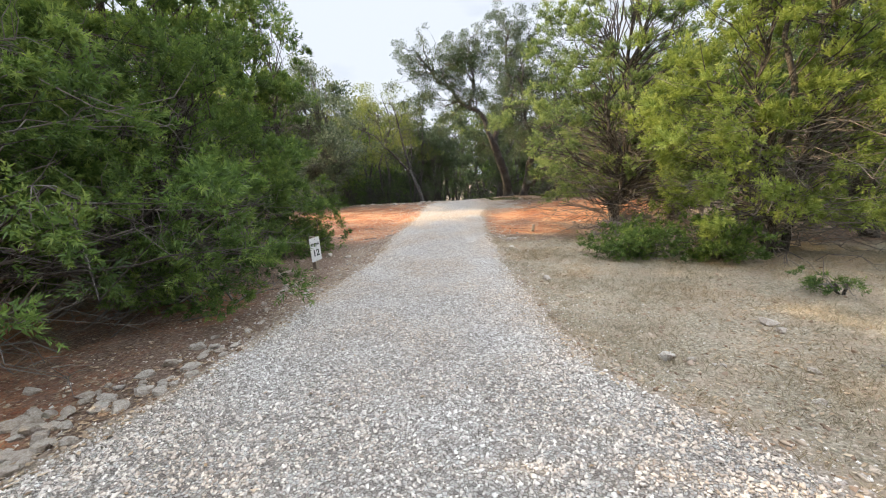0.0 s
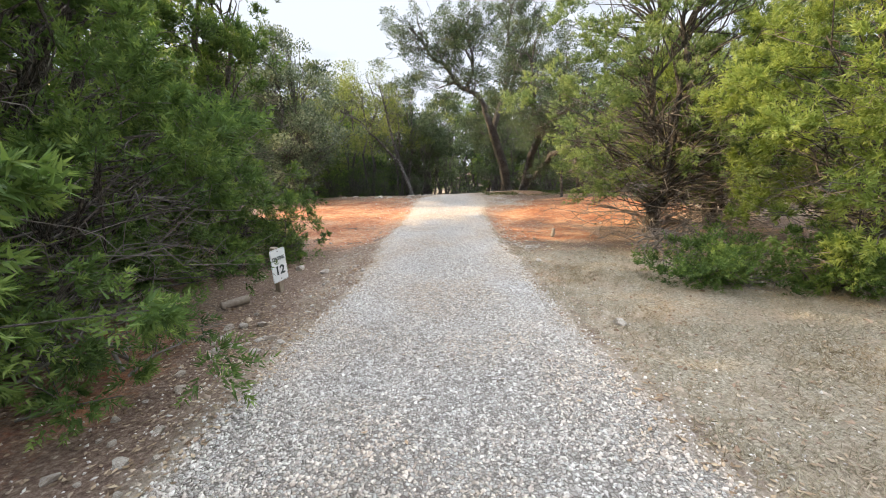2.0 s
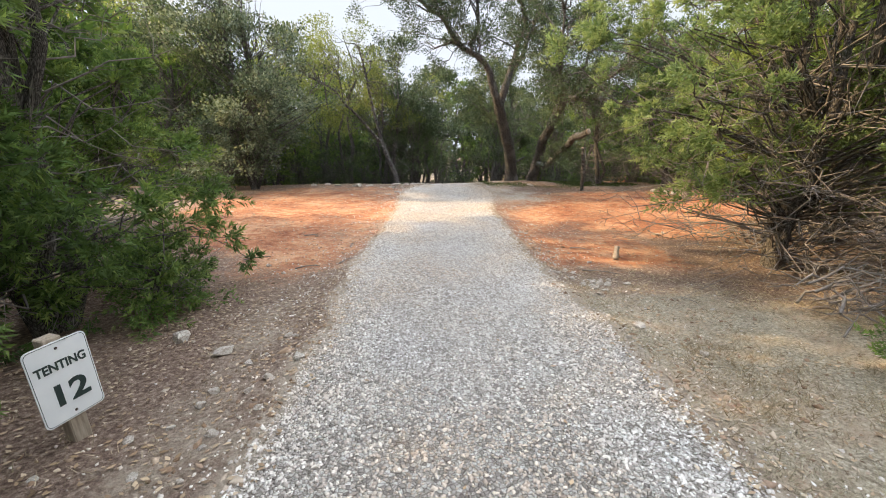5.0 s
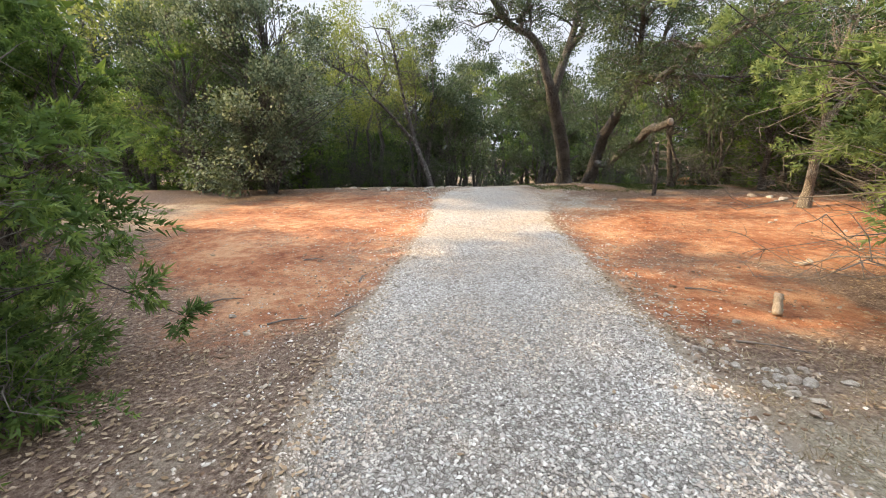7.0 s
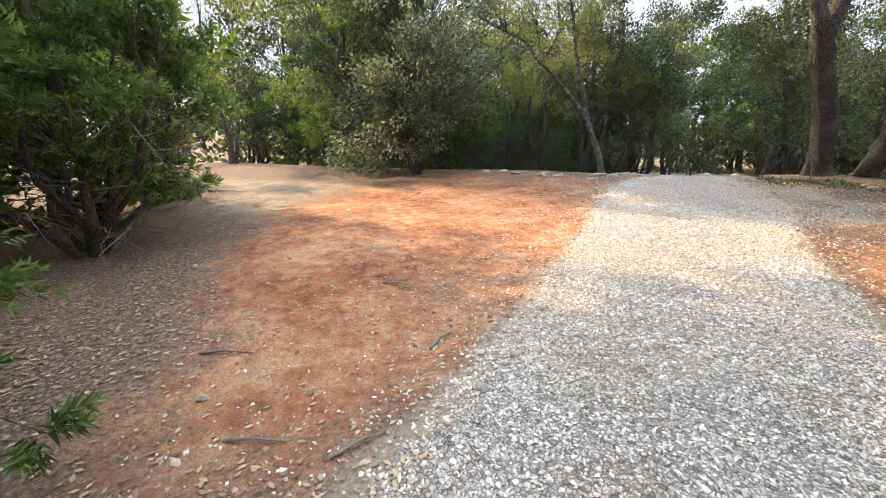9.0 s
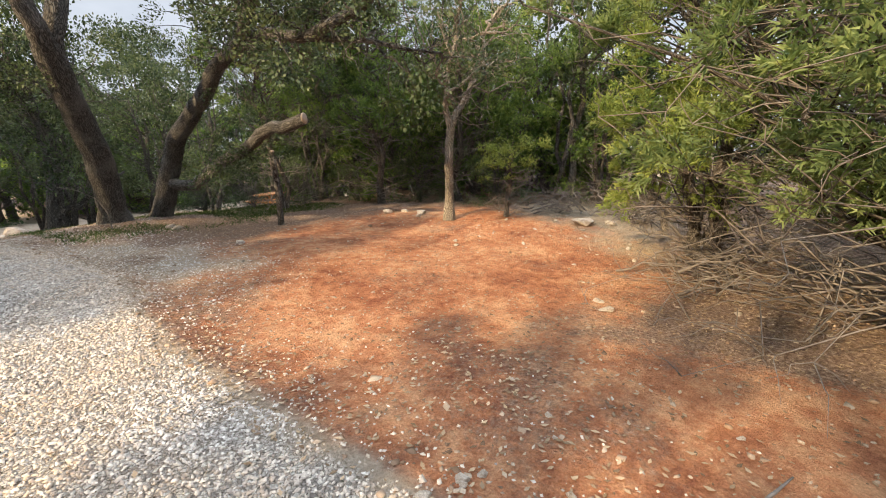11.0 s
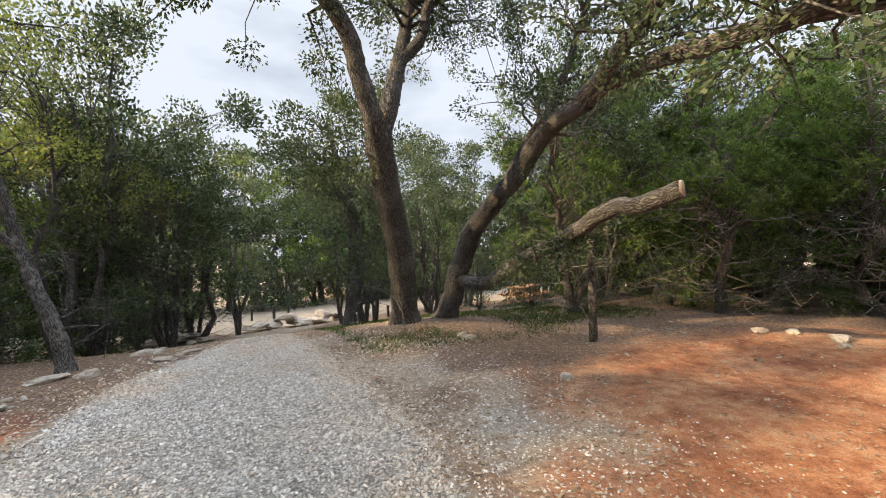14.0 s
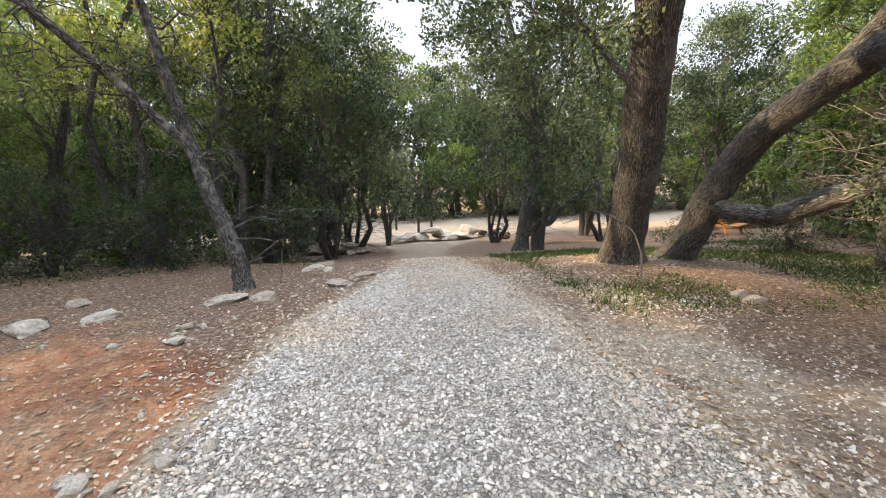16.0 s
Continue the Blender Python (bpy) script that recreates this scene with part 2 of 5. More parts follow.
MAT_OAK = leaf_material("live_oak_leaves", (0.023, 0.040, 0.020), (0.058, 0.089, 0.043), (0.17, 0.215, 0.112), 0.3)
MAT_SILVER = leaf_material("grey_green_oak_leaves", (0.04, 0.060, 0.034), (0.105, 0.14, 0.09), (0.32, 0.37, 0.27))
MAT_ELM = leaf_material("yellow_green_elm_leaves", (0.09, 0.12, 0.032), (0.185, 0.23, 0.07), (0.33, 0.36, 0.13), 0.5)
MAT_BARK = bark_material("furrowed_oak_bark", (0.064, 0.058, 0.054), (0.19, 0.178, 0.166), 14.0, 0.022)
MAT_BARK_GREY = bark_material("dark_bark_with_lichen", (0.055, 0.048, 0.044), (0.165, 0.155, 0.145), 11.0, 0.02, 7.0, 0.8)
MAT_BARK_PALE = bark_material("pale_lichened_bark", (0.17, 0.14, 0.11), (0.42, 0.37, 0.30), 14.0, 0.012)
MAT_BARK_JUN = bark_material("stringy_juniper_bark", (0.06, 0.05, 0.042), (0.18, 0.16, 0.14), 16.0, 0.012)
MAT_TWIG = plain_material("dead_grey_twigs", (0.10, 0.085, 0.075), (0.25, 0.22, 0.20), 14, 0.9)
MAT_CUT = plain_material("sawn_pale_wood", (0.27, 0.21, 0.165), (0.44, 0.37, 0.30), 30, 0.85)
MAT_POST = plain_material("weathered_post_wood", (0.22, 0.17, 0.12), (0.42, 0.35, 0.27), 12, 0.9, stretch=(6, 6, 0.6))
MAT_SIGN = plain_material("white_sign_enamel", (0.74, 0.76, 0.76), (0.82, 0.83, 0.82), 5, 0.4)
MAT_INK = plain_material("dark_green_sign_paint", (0.015, 0.03, 0.028), (0.03, 0.05, 0.045), 30, 0.5)
MAT_TABLE = plain_material("orange_stained_planks", (0.34, 0.15, 0.06), (0.52, 0.27, 0.12), 9, 0.7, stretch=(0.6, 8, 8))
MAT_IRON = plain_material("rusty_dark_iron", (0.03, 0.022, 0.02), (0.09, 0.06, 0.045), 20, 0.75, 0.3)


# ---- mesh helpers ----
def mesh_from(name, verts, faces, mat, smooth=False):
    """A mesh from an (n, 3) array and an (m, k) array of faces, all with k corners."""
    me = bpy.data.meshes.new(name)
    verts, faces = np.asarray(verts, np.float32), np.asarray(faces, np.int32)
    m, k = faces.shape
    me.vertices.add(len(verts))
    me.vertices.foreach_set("co", verts.ravel())
    me.loops.add(m * k)
    me.loops.foreach_set("vertex_index", faces.ravel())
    me.polygons.add(m)
    me.polygons.foreach_set("loop_start", np.arange(0, m * k, k, dtype=np.int32))
    if smooth:
        me.polygons.foreach_set("use_smooth", np.ones(m, bool))
    me.update(calc_edges=True)
    me.validate()
    me.materials.append(mat)
    return me


def part(name, me, parent=None, label=""):
    ob = new(name, me)
    if parent is not None:
        ob.parent = parent
    return tagged(ob, label)


def thing(name, x, y, z, label, category, group="", kind=""):
    ob = new(name)
    ob.location = (x, y, z)
    ob.empty_display_size = 0.1
    return tagged(ob, label, category, group, kind)


class Tubes:
    """Gathers tapered round limbs into one mesh of quads."""

    def __init__(self):
        self.v, self.f, self.g, self.n = [], [], [], 0

    def add(self, pts, radii, sides=6, rng=None, rough=0.0):
        pts = np.asarray(pts, float)
        k = len(pts)
        tang = np.gradient(pts, axis=0)
        tang /= np.linalg.norm(tang, axis=1)[:, None] + 1e-9
        ref = min((np.array(c) for c in ((1.0, 0, 0), (0, 1.0, 0), (0, 0, 1.0), (0.7, 0.7, 0.1), (0.7, -0.7, 0.1))), key=lambda c: np.abs(tang @ c).max())
        a = np.cross(tang, ref)
        a /= np.linalg.norm(a, axis=1)[:, None] + 1e-9
        b = np.cross(tang, a)
        th = np.arange(sides) * 2 * math.pi / sides
        r = np.asarray(radii, float)[:, None] * np.ones(sides)
        if rng is not None and rough:
            r = r * (1 + rough * rng.uniform(-1, 1, (k, sides)))
        ring = pts[:, None, :] + r[..., None] * (np.cos(th)[None, :, None] * a[:, None, :] + np.sin(th)[None, :, None] * b[:, None, :])
        self.v.append(ring.reshape(-1, 3))
        along = np.concatenate([[0], np.cumsum(np.linalg.norm(np.diff(pts, axis=0), axis=1))]) + self.n * 0.137
        thick = np.full(k, float(np.max(radii)))
        self.g.append(np.stack([thick[:, None] * np.cos(th), thick[:, None] * np.sin(th), along[:, None] * np.ones(sides)], -1).reshape(-1, 3))
        i = np.arange(k - 1)[:, None] * sides
        j = np.arange(sides)[None, :]
        j2 = (j + 1) % sides
        q = np.stack([i + j, i + j2, i + sides + j2, i + sides + j], -1).reshape(-1, 4) + self.n
        self.f.append(q)
        self.n += k * sides

    def mesh(self, name, mat):
        """The mesh; "grain" holds each point's place on the limb as if it were straight, for the bark."""
        me = mesh_from(name, np.concatenate(self.v), np.concatenate(self.f), mat, True)
        me.attributes.new("grain", "FLOAT_VECTOR", "POINT").data.foreach_set("vector", np.concatenate(self.g).astype(np.float32).ravel())
        return me




# ---- ground ----
H_Y = (-2500, -20, 0, 5, 8, 12, 14, 17, 19, 21, 23, 25, 26.5, 29, 34, 38, 44, 60, 2500)
H_Z = (0.3, 0.2, 0.0, -0.10, -0.17, -0.16, -0.14, -0.05, 0.03, 0.09, 0.07, -0.08, -0.28, -0.75, -1.40, -1.55, -1.6, -1.5, -1.5)
L_Y = (-30, -3, 0, 2, 3, 4.2, 5.9, 7.5, 9.5, 11.7, 14, 17, 19.5, 20.5, 22, 23, 24, 26, 30, 34, 36)
L_X = (-9, -6, -3.4, -2.4, -2.1, -1.9, -1.75, -1.47, -1.32, -1.33, -1.05, -0.78, -0.7, -0.55, -0.2, 0.35, 0.75, 1.0, 1.3, 1.0, -1.0)
R_Y = (-30, -3, 0, 1.6, 2.3, 3, 4.2, 6.5, 7.5, 9.4, 10.9, 12.7, 13.7, 15.2, 16.6, 18, 19, 20.3, 21, 22.7, 24, 26, 30, 34, 36)
R_X = (9, 6, 2.6, 1.85, 1.55, 1.15, 1.06, 1.03, 1.08, 1.2, 1.16, 1.25, 1.35, 1.45, 1.55, 1.9, 2.2, 2.15, 2.1, 2.0, 2.0, 2.1, 3.0, 5.0, 9.0)


def wave(x, y, f, s):
    return (np.sin(x * f + s) * np.cos(y * f * 1.13 + 2.1 * s) + np.sin((x * 0.62 + y * 0.78) * f * 1.7 + 0.7 * s) + np.cos((x * 0.8 - y * 0.6) * f * 2.6 + 1.9 * s) * 0.6) / 2.6


def smooth(a, b, v):
    t = np.clip((v - a) / (b - a), 0, 1)
    return t * t * (3 - 2 * t)


def on_road(x, y):
    """Metres inside the gravel's edges; negative outside."""
    lx, rx = np.interp(y, L_Y, L_X), np.interp(y, R_Y, R_X)
    return np.minimum(x - lx, rx - x)


def height(x, y):
    x, y = np.asarray(x, float), np.asarray(y, float)
    h = np.interp(y, H_Y, H_Z)
    h = (h + np.interp(y - 0.7, H_Y, H_Z) + np.interp(y + 0.7, H_Y, H_Z)) / 3
    e = on_road(x, y)
    h = h - 0.09 * smooth(0.1, -0.7, e) * smooth(24, 20, y)
    h = h + 0.05 * wave(x, y, 0.45, 1.0) * smooth(0.3, -1.5, e) + 0.014 * wave(x, y, 2.3, 4.0)
    h = h + 0.22 * smooth(6, 9, x) * smooth(12, 17, y) * smooth(24, 20, y)
    h = h + 0.17 * np.exp(-((x - 4.5) / 2.2) ** 2 - ((y - 23.2) / 1.5) ** 2)
    return h


def cover(x, y):
    """How much gravel, bare red earth and dry grass covers the ground."""
    e = on_road(x, y) + 0.07 * wave(x, y, 3.1, 2.0)
    gravel = smooth(-0.45, 0.3, e) * (1 - 0.55 * smooth(23.0, 25.0, y))
    gravel = np.maximum(gravel, 0.5 * smooth(34, 36.5, y) * smooth(45, 42, y))
    gravel = np.maximum(gravel, 0.33 * smooth(0.5, -0.3, np.abs(x + 1.75 + 0.03 * y) - 0.35) * smooth(13, 9, y))
    gravel = np.maximum(gravel, (0.42 + 0.25 * wave(x, y, 2.6, 6.0)) * smooth(1.7, 0.2, np.abs(x - 2.8 - 0.3 * wave(x, y, 0.9, 1.5))) * smooth(16.6, 18.8, y) * smooth(24, 21.5, y))
    left = smooth(0.55, -0.8, ((x + 3.5) / 3.8) ** 2 + ((y - 16.8) / 6.4) ** 2 - 1) * smooth(-1.5, 1.0, (y - 10.0) * 0.72 + (x + 2.0))
    right = smooth(0.55, -0.8, ((x - 5.4) / 4.3) ** 2 + ((y - 16.8) / 3.9) ** 2 - 1)
    strip = 0.92 * smooth(0.9, -0.3, np.abs(x - 2.5 - 0.08 * (y - 12)) - 1.1) * smooth(10.4, 12, y) * smooth(17, 15, y)
    end = 0.8 * smooth(0.8, -0.5, ((x + 2.2) / 2.0) ** 2 + ((y - 20.2) / 2.0) ** 2 - 1)
    tableside = 0.7 * smooth(0.6, -0.6, ((x - 9.5) / 3.5) ** 2 + ((y - 30) / 2.2) ** 2 - 1)
    verge = 0.45 * smooth(0.5, 0.0, np.abs(x - 1.5)) * smooth(5.5, 7, y) * smooth(10, 8, y)
    under = 0.6 * smooth(-2.3, -3.0, x) * smooth(9.0, 6.0, y)
    red = np.maximum.reduce([left, right, strip, end, tableside, verge, under]) * (0.86 + 0.3 * wave(x, y, 1.3, 3.0))
    grass = smooth(0.9, 1.5, x) * smooth(11.5, 8.5, y + 0.3 * x - 1.0)
    grass = np.maximum(grass, 0.3 * smooth(-1.0, -1.5, x) * smooth(-3.0, -2.2, x) * smooth(6.0, 7.5, y) * smooth(13.5, 11.5, y))
    grass = np.maximum(grass, 0.5 * smooth(-5.0, -6.2, x) * smooth(14.5, 16.5, y) * smooth(21, 19, y))
    grass = np.maximum(grass, 0.65 * smooth(6.2, 7.2, x) * smooth(12.5, 13.8, y) * smooth(17.5, 16.2, y))
    return np.clip(gravel, 0, 1), np.clip(red, 0, 1), np.clip(grass, 0, 1)


def axis(fine_a, fine_b, step, far_a, far_b):
    out = list(np.arange(fine_a, fine_b + 1e-6, step))
    d, p = step, fine_b
    while p < far_b:
        d *= 1.3
        p += d
        out.append(p)
    d, p = step, fine_a
    while p > far_a:
        d *= 1.3
        p -= d
        out.insert(0, p)
    return np.array(out)


def build_ground():
    gx, gy = axis(-9, 12, 0.14, -2500, 2500), axis(-2, 34, 0.14, -2500, 2500)
    X, Y = np.meshgrid(gx, gy)
    Z = height(X, Y)
    v = np.stack([X, Y, Z], -1).reshape(-1, 3)
    nx, ny = len(gx), len(gy)
    i = (np.arange(ny - 1)[:, None] * nx + np.arange(nx - 1)[None, :]).ravel()
    f = np.stack([i, i + 1, i + nx + 1, i + nx], -1)
    me = mesh_from("ground", v, f, MAT_GROUND, True)
    g, r, s = cover(v[:, 0], v[:, 1])
    col = me.color_attributes.new("cover", "FLOAT_COLOR", "POINT")
    col.data.foreach_set("color", np.stack([g, r, s, np.ones_like(g)], -1).astype(np.float32).ravel())
    return tagged(new("ground", me), "gravel drive through red earth, dry grass and leaf litter", "ground", kind="structure")


build_ground()


def turn_rows(rng, n):
    """n random rotation matrices."""
    q = rng.normal(size=(n, 4))
    q /= np.linalg.norm(q, axis=1)[:, None]
    w, x, y, z = q.T
    return np.stack([np.stack([1 - 2 * (y * y + z * z), 2 * (x * y - z * w), 2 * (x * z + y * w)], -1),
                     np.stack([2 * (x * y + z * w), 1 - 2 * (x * x + z * z), 2 * (y * z - x * w)], -1),
                     np.stack([2 * (x * z - y * w), 2 * (y * z + x * w), 1 - 2 * (x * x + y * y)], -1)], 1)


OCTA_V = np.array([(1, 0, 0), (-1, 0, 0), (0, 1, 0), (0, -1, 0), (0, 0, 1), (0, 0, -1)], float)
OCTA_F = np.array([(0, 2, 4), (2, 1, 4), (1, 3, 4), (3, 0, 4), (2, 0, 5), (1, 2, 5), (3, 1, 5), (0, 3, 5)])


def scatter_stones(name, x, y, size, mat, rng, label, flat=0.62, lift=0.12):
    n = len(x)
    v = OCTA_V[None] * (1 + rng.uniform(-0.35, 0.35, (n, 6, 1)))
    v = v + rng.uniform(-0.22, 0.22, v.shape)
    v = v * np.stack([rng.uniform(0.7, 1.3, n), rng.uniform(0.6, 1.0, n), rng.uniform(0.45, 0.85, n)], -1)[:, None, :]
    v = np.einsum("nij,nkj->nki", turn_rows(rng, n), v) * size[:, None, None]
    v[..., 2] *= flat
    f = (OCTA_F[None] + 6 * np.arange(n)[:, None, None]).reshape(-1, 3)
    seen = v.reshape(-1, 3)[f][:, :, 2].mean(1) > -lift * np.repeat(size, 8)
    f = f[seen]
    v = v + np.stack([x, y, height(x, y) + size * lift], -1)[:, None, :]
    return tagged(new(name, mesh_from(name, v.reshape(-1, 3), f, mat)), label, "gravel", kind="stuff")


def spread(rng, n, xa, xb, ya, yb, keep):
    """Random places in a box, kept with the chance that keep(x, y) gives."""
    x, y = rng.uniform(xa, xb, n), rng.uniform(ya, yb, n)
    ok = rng.uniform(0, 1, n) < keep(x, y)
    return x[ok], y[ok]


rng = np.random.default_rng(11)
gx, gy = spread(rng, 460000, -3.6, 3.2, 0.5, 25.5, lambda x, y: np.where(on_road(x, y) > -0.06 + 0.08 * wave(x, y, 4, 1), 0.86, 0.16 * np.exp(np.minimum(on_road(x, y), 0) * 2.2)) * (1 - 0.75 * smooth(23.2, 24.6, y)) * (0.62 + 0.38 * smooth(0.9, 0.2, on_road(x, y))))
scatter_stones("gravel", gx, gy, (np.minimum(rng.gamma(3, 0.0022, len(gx)), 0.014) + 0.0055) * (1 + 0.12 * smooth(15, 18, gy)), MAT_PEBBLE, rng, "loose grey and white crushed limestone gravel on the drive", 0.75, 0.18)
cx, cy = spread(rng, 90000, -5.5, 8, 1.5, 25, lambda x, y: np.where(on_road(x, y) < 0, 0.10 + 0.5 * np.exp(-np.abs(on_road(x, y)) * 1.3), 0.0))
scatter_stones("stone_chips", cx, cy, rng.gamma(3, 0.0045, len(cx)) + 0.004, MAT_CHIP, rng, "small brown and pale stone chips on the verge")


px, py = spread(rng, 30000, 1.5, 4.8, 16.4, 23.5, lambda x, y: 0.75 * smooth(1.9, 0.3, np.abs(x - 2.7)) * smooth(16.6, 18.6, y) * (0.4 + 0.6 * smooth(-0.4, 0.5, wave(x, y, 2.6, 6.0))) * (on_road(x, y) < 0.05))
scatter_stones("gravel_spill", px, py, rng.gamma(4, 0.0019, len(px)) + 0.005, MAT_PEBBLE, rng, "loose gravel spilled among dead leaves beside the drive")


def grass(name, x, y, tall, mat, rng, label, lean=0.8, per=7, spread_r=0.05, width=0.0028):
    n = len(x)
    bx = np.repeat(x, per) + rng.normal(0, spread_r, n * per)
    by = np.repeat(y, per) + rng.normal(0, spread_r, n * per)
    base = np.stack([bx, by, height(bx, by) - 0.005], -1)
    hh = np.repeat(tall, per) * rng.uniform(0.5, 1.2, n * per)
    way = np.stack([rng.normal(0, lean, n * per), rng.normal(0, lean, n * per), np.ones(n * per)], -1)
    way /= np.linalg.norm(way, axis=1)[:, None]
    tip = base + way * hh[:, None]
    side = np.cross(way, rng.normal(size=way.shape))
    side = side / (np.linalg.norm(side, axis=1)[:, None] + 1e-9) * width * rng.uniform(0.6, 1.4, (n * per, 1))
    v = np.stack([base - side, base + side, tip], 1).reshape(-1, 3)
    f = np.arange(len(v)).reshape(-1, 3)
    return tagged(new(name, mesh_from(name, v, f, mat)), label, "grass", kind="stuff")


gx, gy = spread(rng, 52000, 0.9, 8, 0.6, 12.5, lambda x, y: cover(x, y)[2] * (on_road(x, y) < -0.02) * (0.18 + 0.6 * smooth(-0.3, 0.6, wave(x, y, 1.7, 5.0))))
grass("dry_grass", gx, gy, rng.uniform(0.03, 0.10, len(gx)), MAT_STRAW, rng, "short dry straw-coloured grass beside the gravel drive", lean=1.3, per=8, spread_r=0.04, width=0.003)
gx, gy = spread(rng, 22000, -8, 8, 5, 21, lambda x, y: np.maximum(cover(x, y)[2] * 0.5, 0.35 * smooth(-3.6, -3.0, x) * smooth(-1.2, -1.7, x) * smooth(5.5, 7, y) * smooth(13, 11, y) * smooth(-0.2, 0.4, wave(x, y, 1.6, 3.3))) * (on_road(x, y) < -0.1))
grass("dead_grass", gx, gy, rng.uniform(0.03, 0.10, len(gx)), MAT_STRAW, rng, "thin dead grass among leaf litter", lean=1.1, per=5)
gx, gy = spread(rng, 9000, 2.6, 8.5, 21.0, 25.5, lambda x, y: smooth(0.1, 0.5, wave(x, y, 1.2, 0.4) + 0.45) * smooth(21.6, 22.6, y + 0.1 * x))
grass("green_groundcover", gx, gy, rng.uniform(0.04, 0.11, len(gx)), MAT_WEED, rng, "low green weeds round the foot of the oaks", lean=0.9, per=5, width=0.0065)


def litter(name, x, y, size, mat, rng, label):
    n = len(x)
    v = np.array([(-1, 0, 0), (0, -0.45, 0.12), (1, 0, 0), (0, 0.45, 0.12)], float)[None] * size[:, None, None]
    th, tl = rng.uniform(0, 6.283, n), rng.normal(0, 0.3, (n, 2))
    c, s = np.cos(th), np.sin(th)
    x2, y2 = v[..., 0] * c[:, None] - v[..., 1] * s[:, None], v[..., 0] * s[:, None] + v[..., 1] * c[:, None]
    z2 = np.abs(v[..., 2]) + np.abs(x2 * tl[:, :1]) + np.abs(y2 * tl[:, 1:])
    w = np.stack([x2 + x[:, None], y2 + y[:, None], z2 + height(x, y)[:, None] + 0.006], -1)
    return tagged(new(name, mesh_from(name, w.reshape(-1, 3), np.arange(4 * n).reshape(-1, 4), mat)), label, "leaf litter", kind="stuff")


lx, ly = spread(rng, 230000, -6.5, 9, 1.5, 26, lambda x, y: np.where(on_road(x, y) < 0.1, (0.75 - 0.55 * cover(x, y)[1]) * (1 - 0.7 * cover(x, y)[2]), 0.015) * (0.35 + 0.65 * smooth(-0.5, 0.5, wave(x, y, 1.1, 2.5))))
litter("leaf_litter", lx, ly, rng.uniform(0.010, 0.030, len(lx)), MAT_LITTER, rng, "dry fallen oak leaves and needles on the ground")


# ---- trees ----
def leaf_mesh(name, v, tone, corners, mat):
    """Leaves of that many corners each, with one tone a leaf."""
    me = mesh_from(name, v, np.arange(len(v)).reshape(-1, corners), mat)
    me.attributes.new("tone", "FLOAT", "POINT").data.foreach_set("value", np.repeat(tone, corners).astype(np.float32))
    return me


def leaf_quads(c, way, length, width, rng):
    n = len(c)
    way = way / (np.linalg.norm(way, axis=1)[:, None] + 1e-9)
    side = np.cross(way, rng.normal(size=(n, 3)))
    side = side / (np.linalg.norm(side, axis=1)[:, None] + 1e-9)
    L, W = length[:, None], width[:, None]
    v = np.stack([c, c + way * L * 0.5 - side * W, c + way * L, c + way * L * 0.5 + side * W], 1)
    return v.reshape(-1, 3)


def clump_leaves(centres, sizes, outward, per, leaf, aspect, rng, flat=0.75, droop=0.0):
    """Leaves in loose clumps round the centres, facing outward with much scatter."""
    n = len(centres)
    k = np.maximum(4, (per * (sizes / sizes.mean()) ** 2).astype(int))
    idx = np.repeat(np.arange(n), k)
    m = len(idx)
    d = rng.normal(size=(m, 3))
    d /= np.linalg.norm(d, axis=1)[:, None]
    r = rng.uniform(0.15, 1.0, m) ** 0.6
    off = d * (r * sizes[idx])[:, None] * np.array([1, 1, flat])
    way = d * 0.8 + outward[idx] * 0.8 + rng.normal(0, 0.5, (m, 3)) + np.array([0, 0, 0.15 - droop])
    ln = leaf * rng.uniform(0.6, 1.35, m)
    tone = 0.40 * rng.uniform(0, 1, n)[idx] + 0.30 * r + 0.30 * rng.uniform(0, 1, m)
    return leaf_quads(centres[idx] + off, way, ln, ln * aspect, rng), tone


def bend(a, b, k, sag, rng, wob):
    t = np.linspace(0, 1, k)[:, None]
    p = a + (b - a) * t
    L = np.linalg.norm(b - a)
    p = p + np.array([0, 0, 1.0]) * (np.sin(t * math.pi) * sag * L)
    p[1:-1] += rng.normal(0, wob * L, (k - 2, 3))
    return p


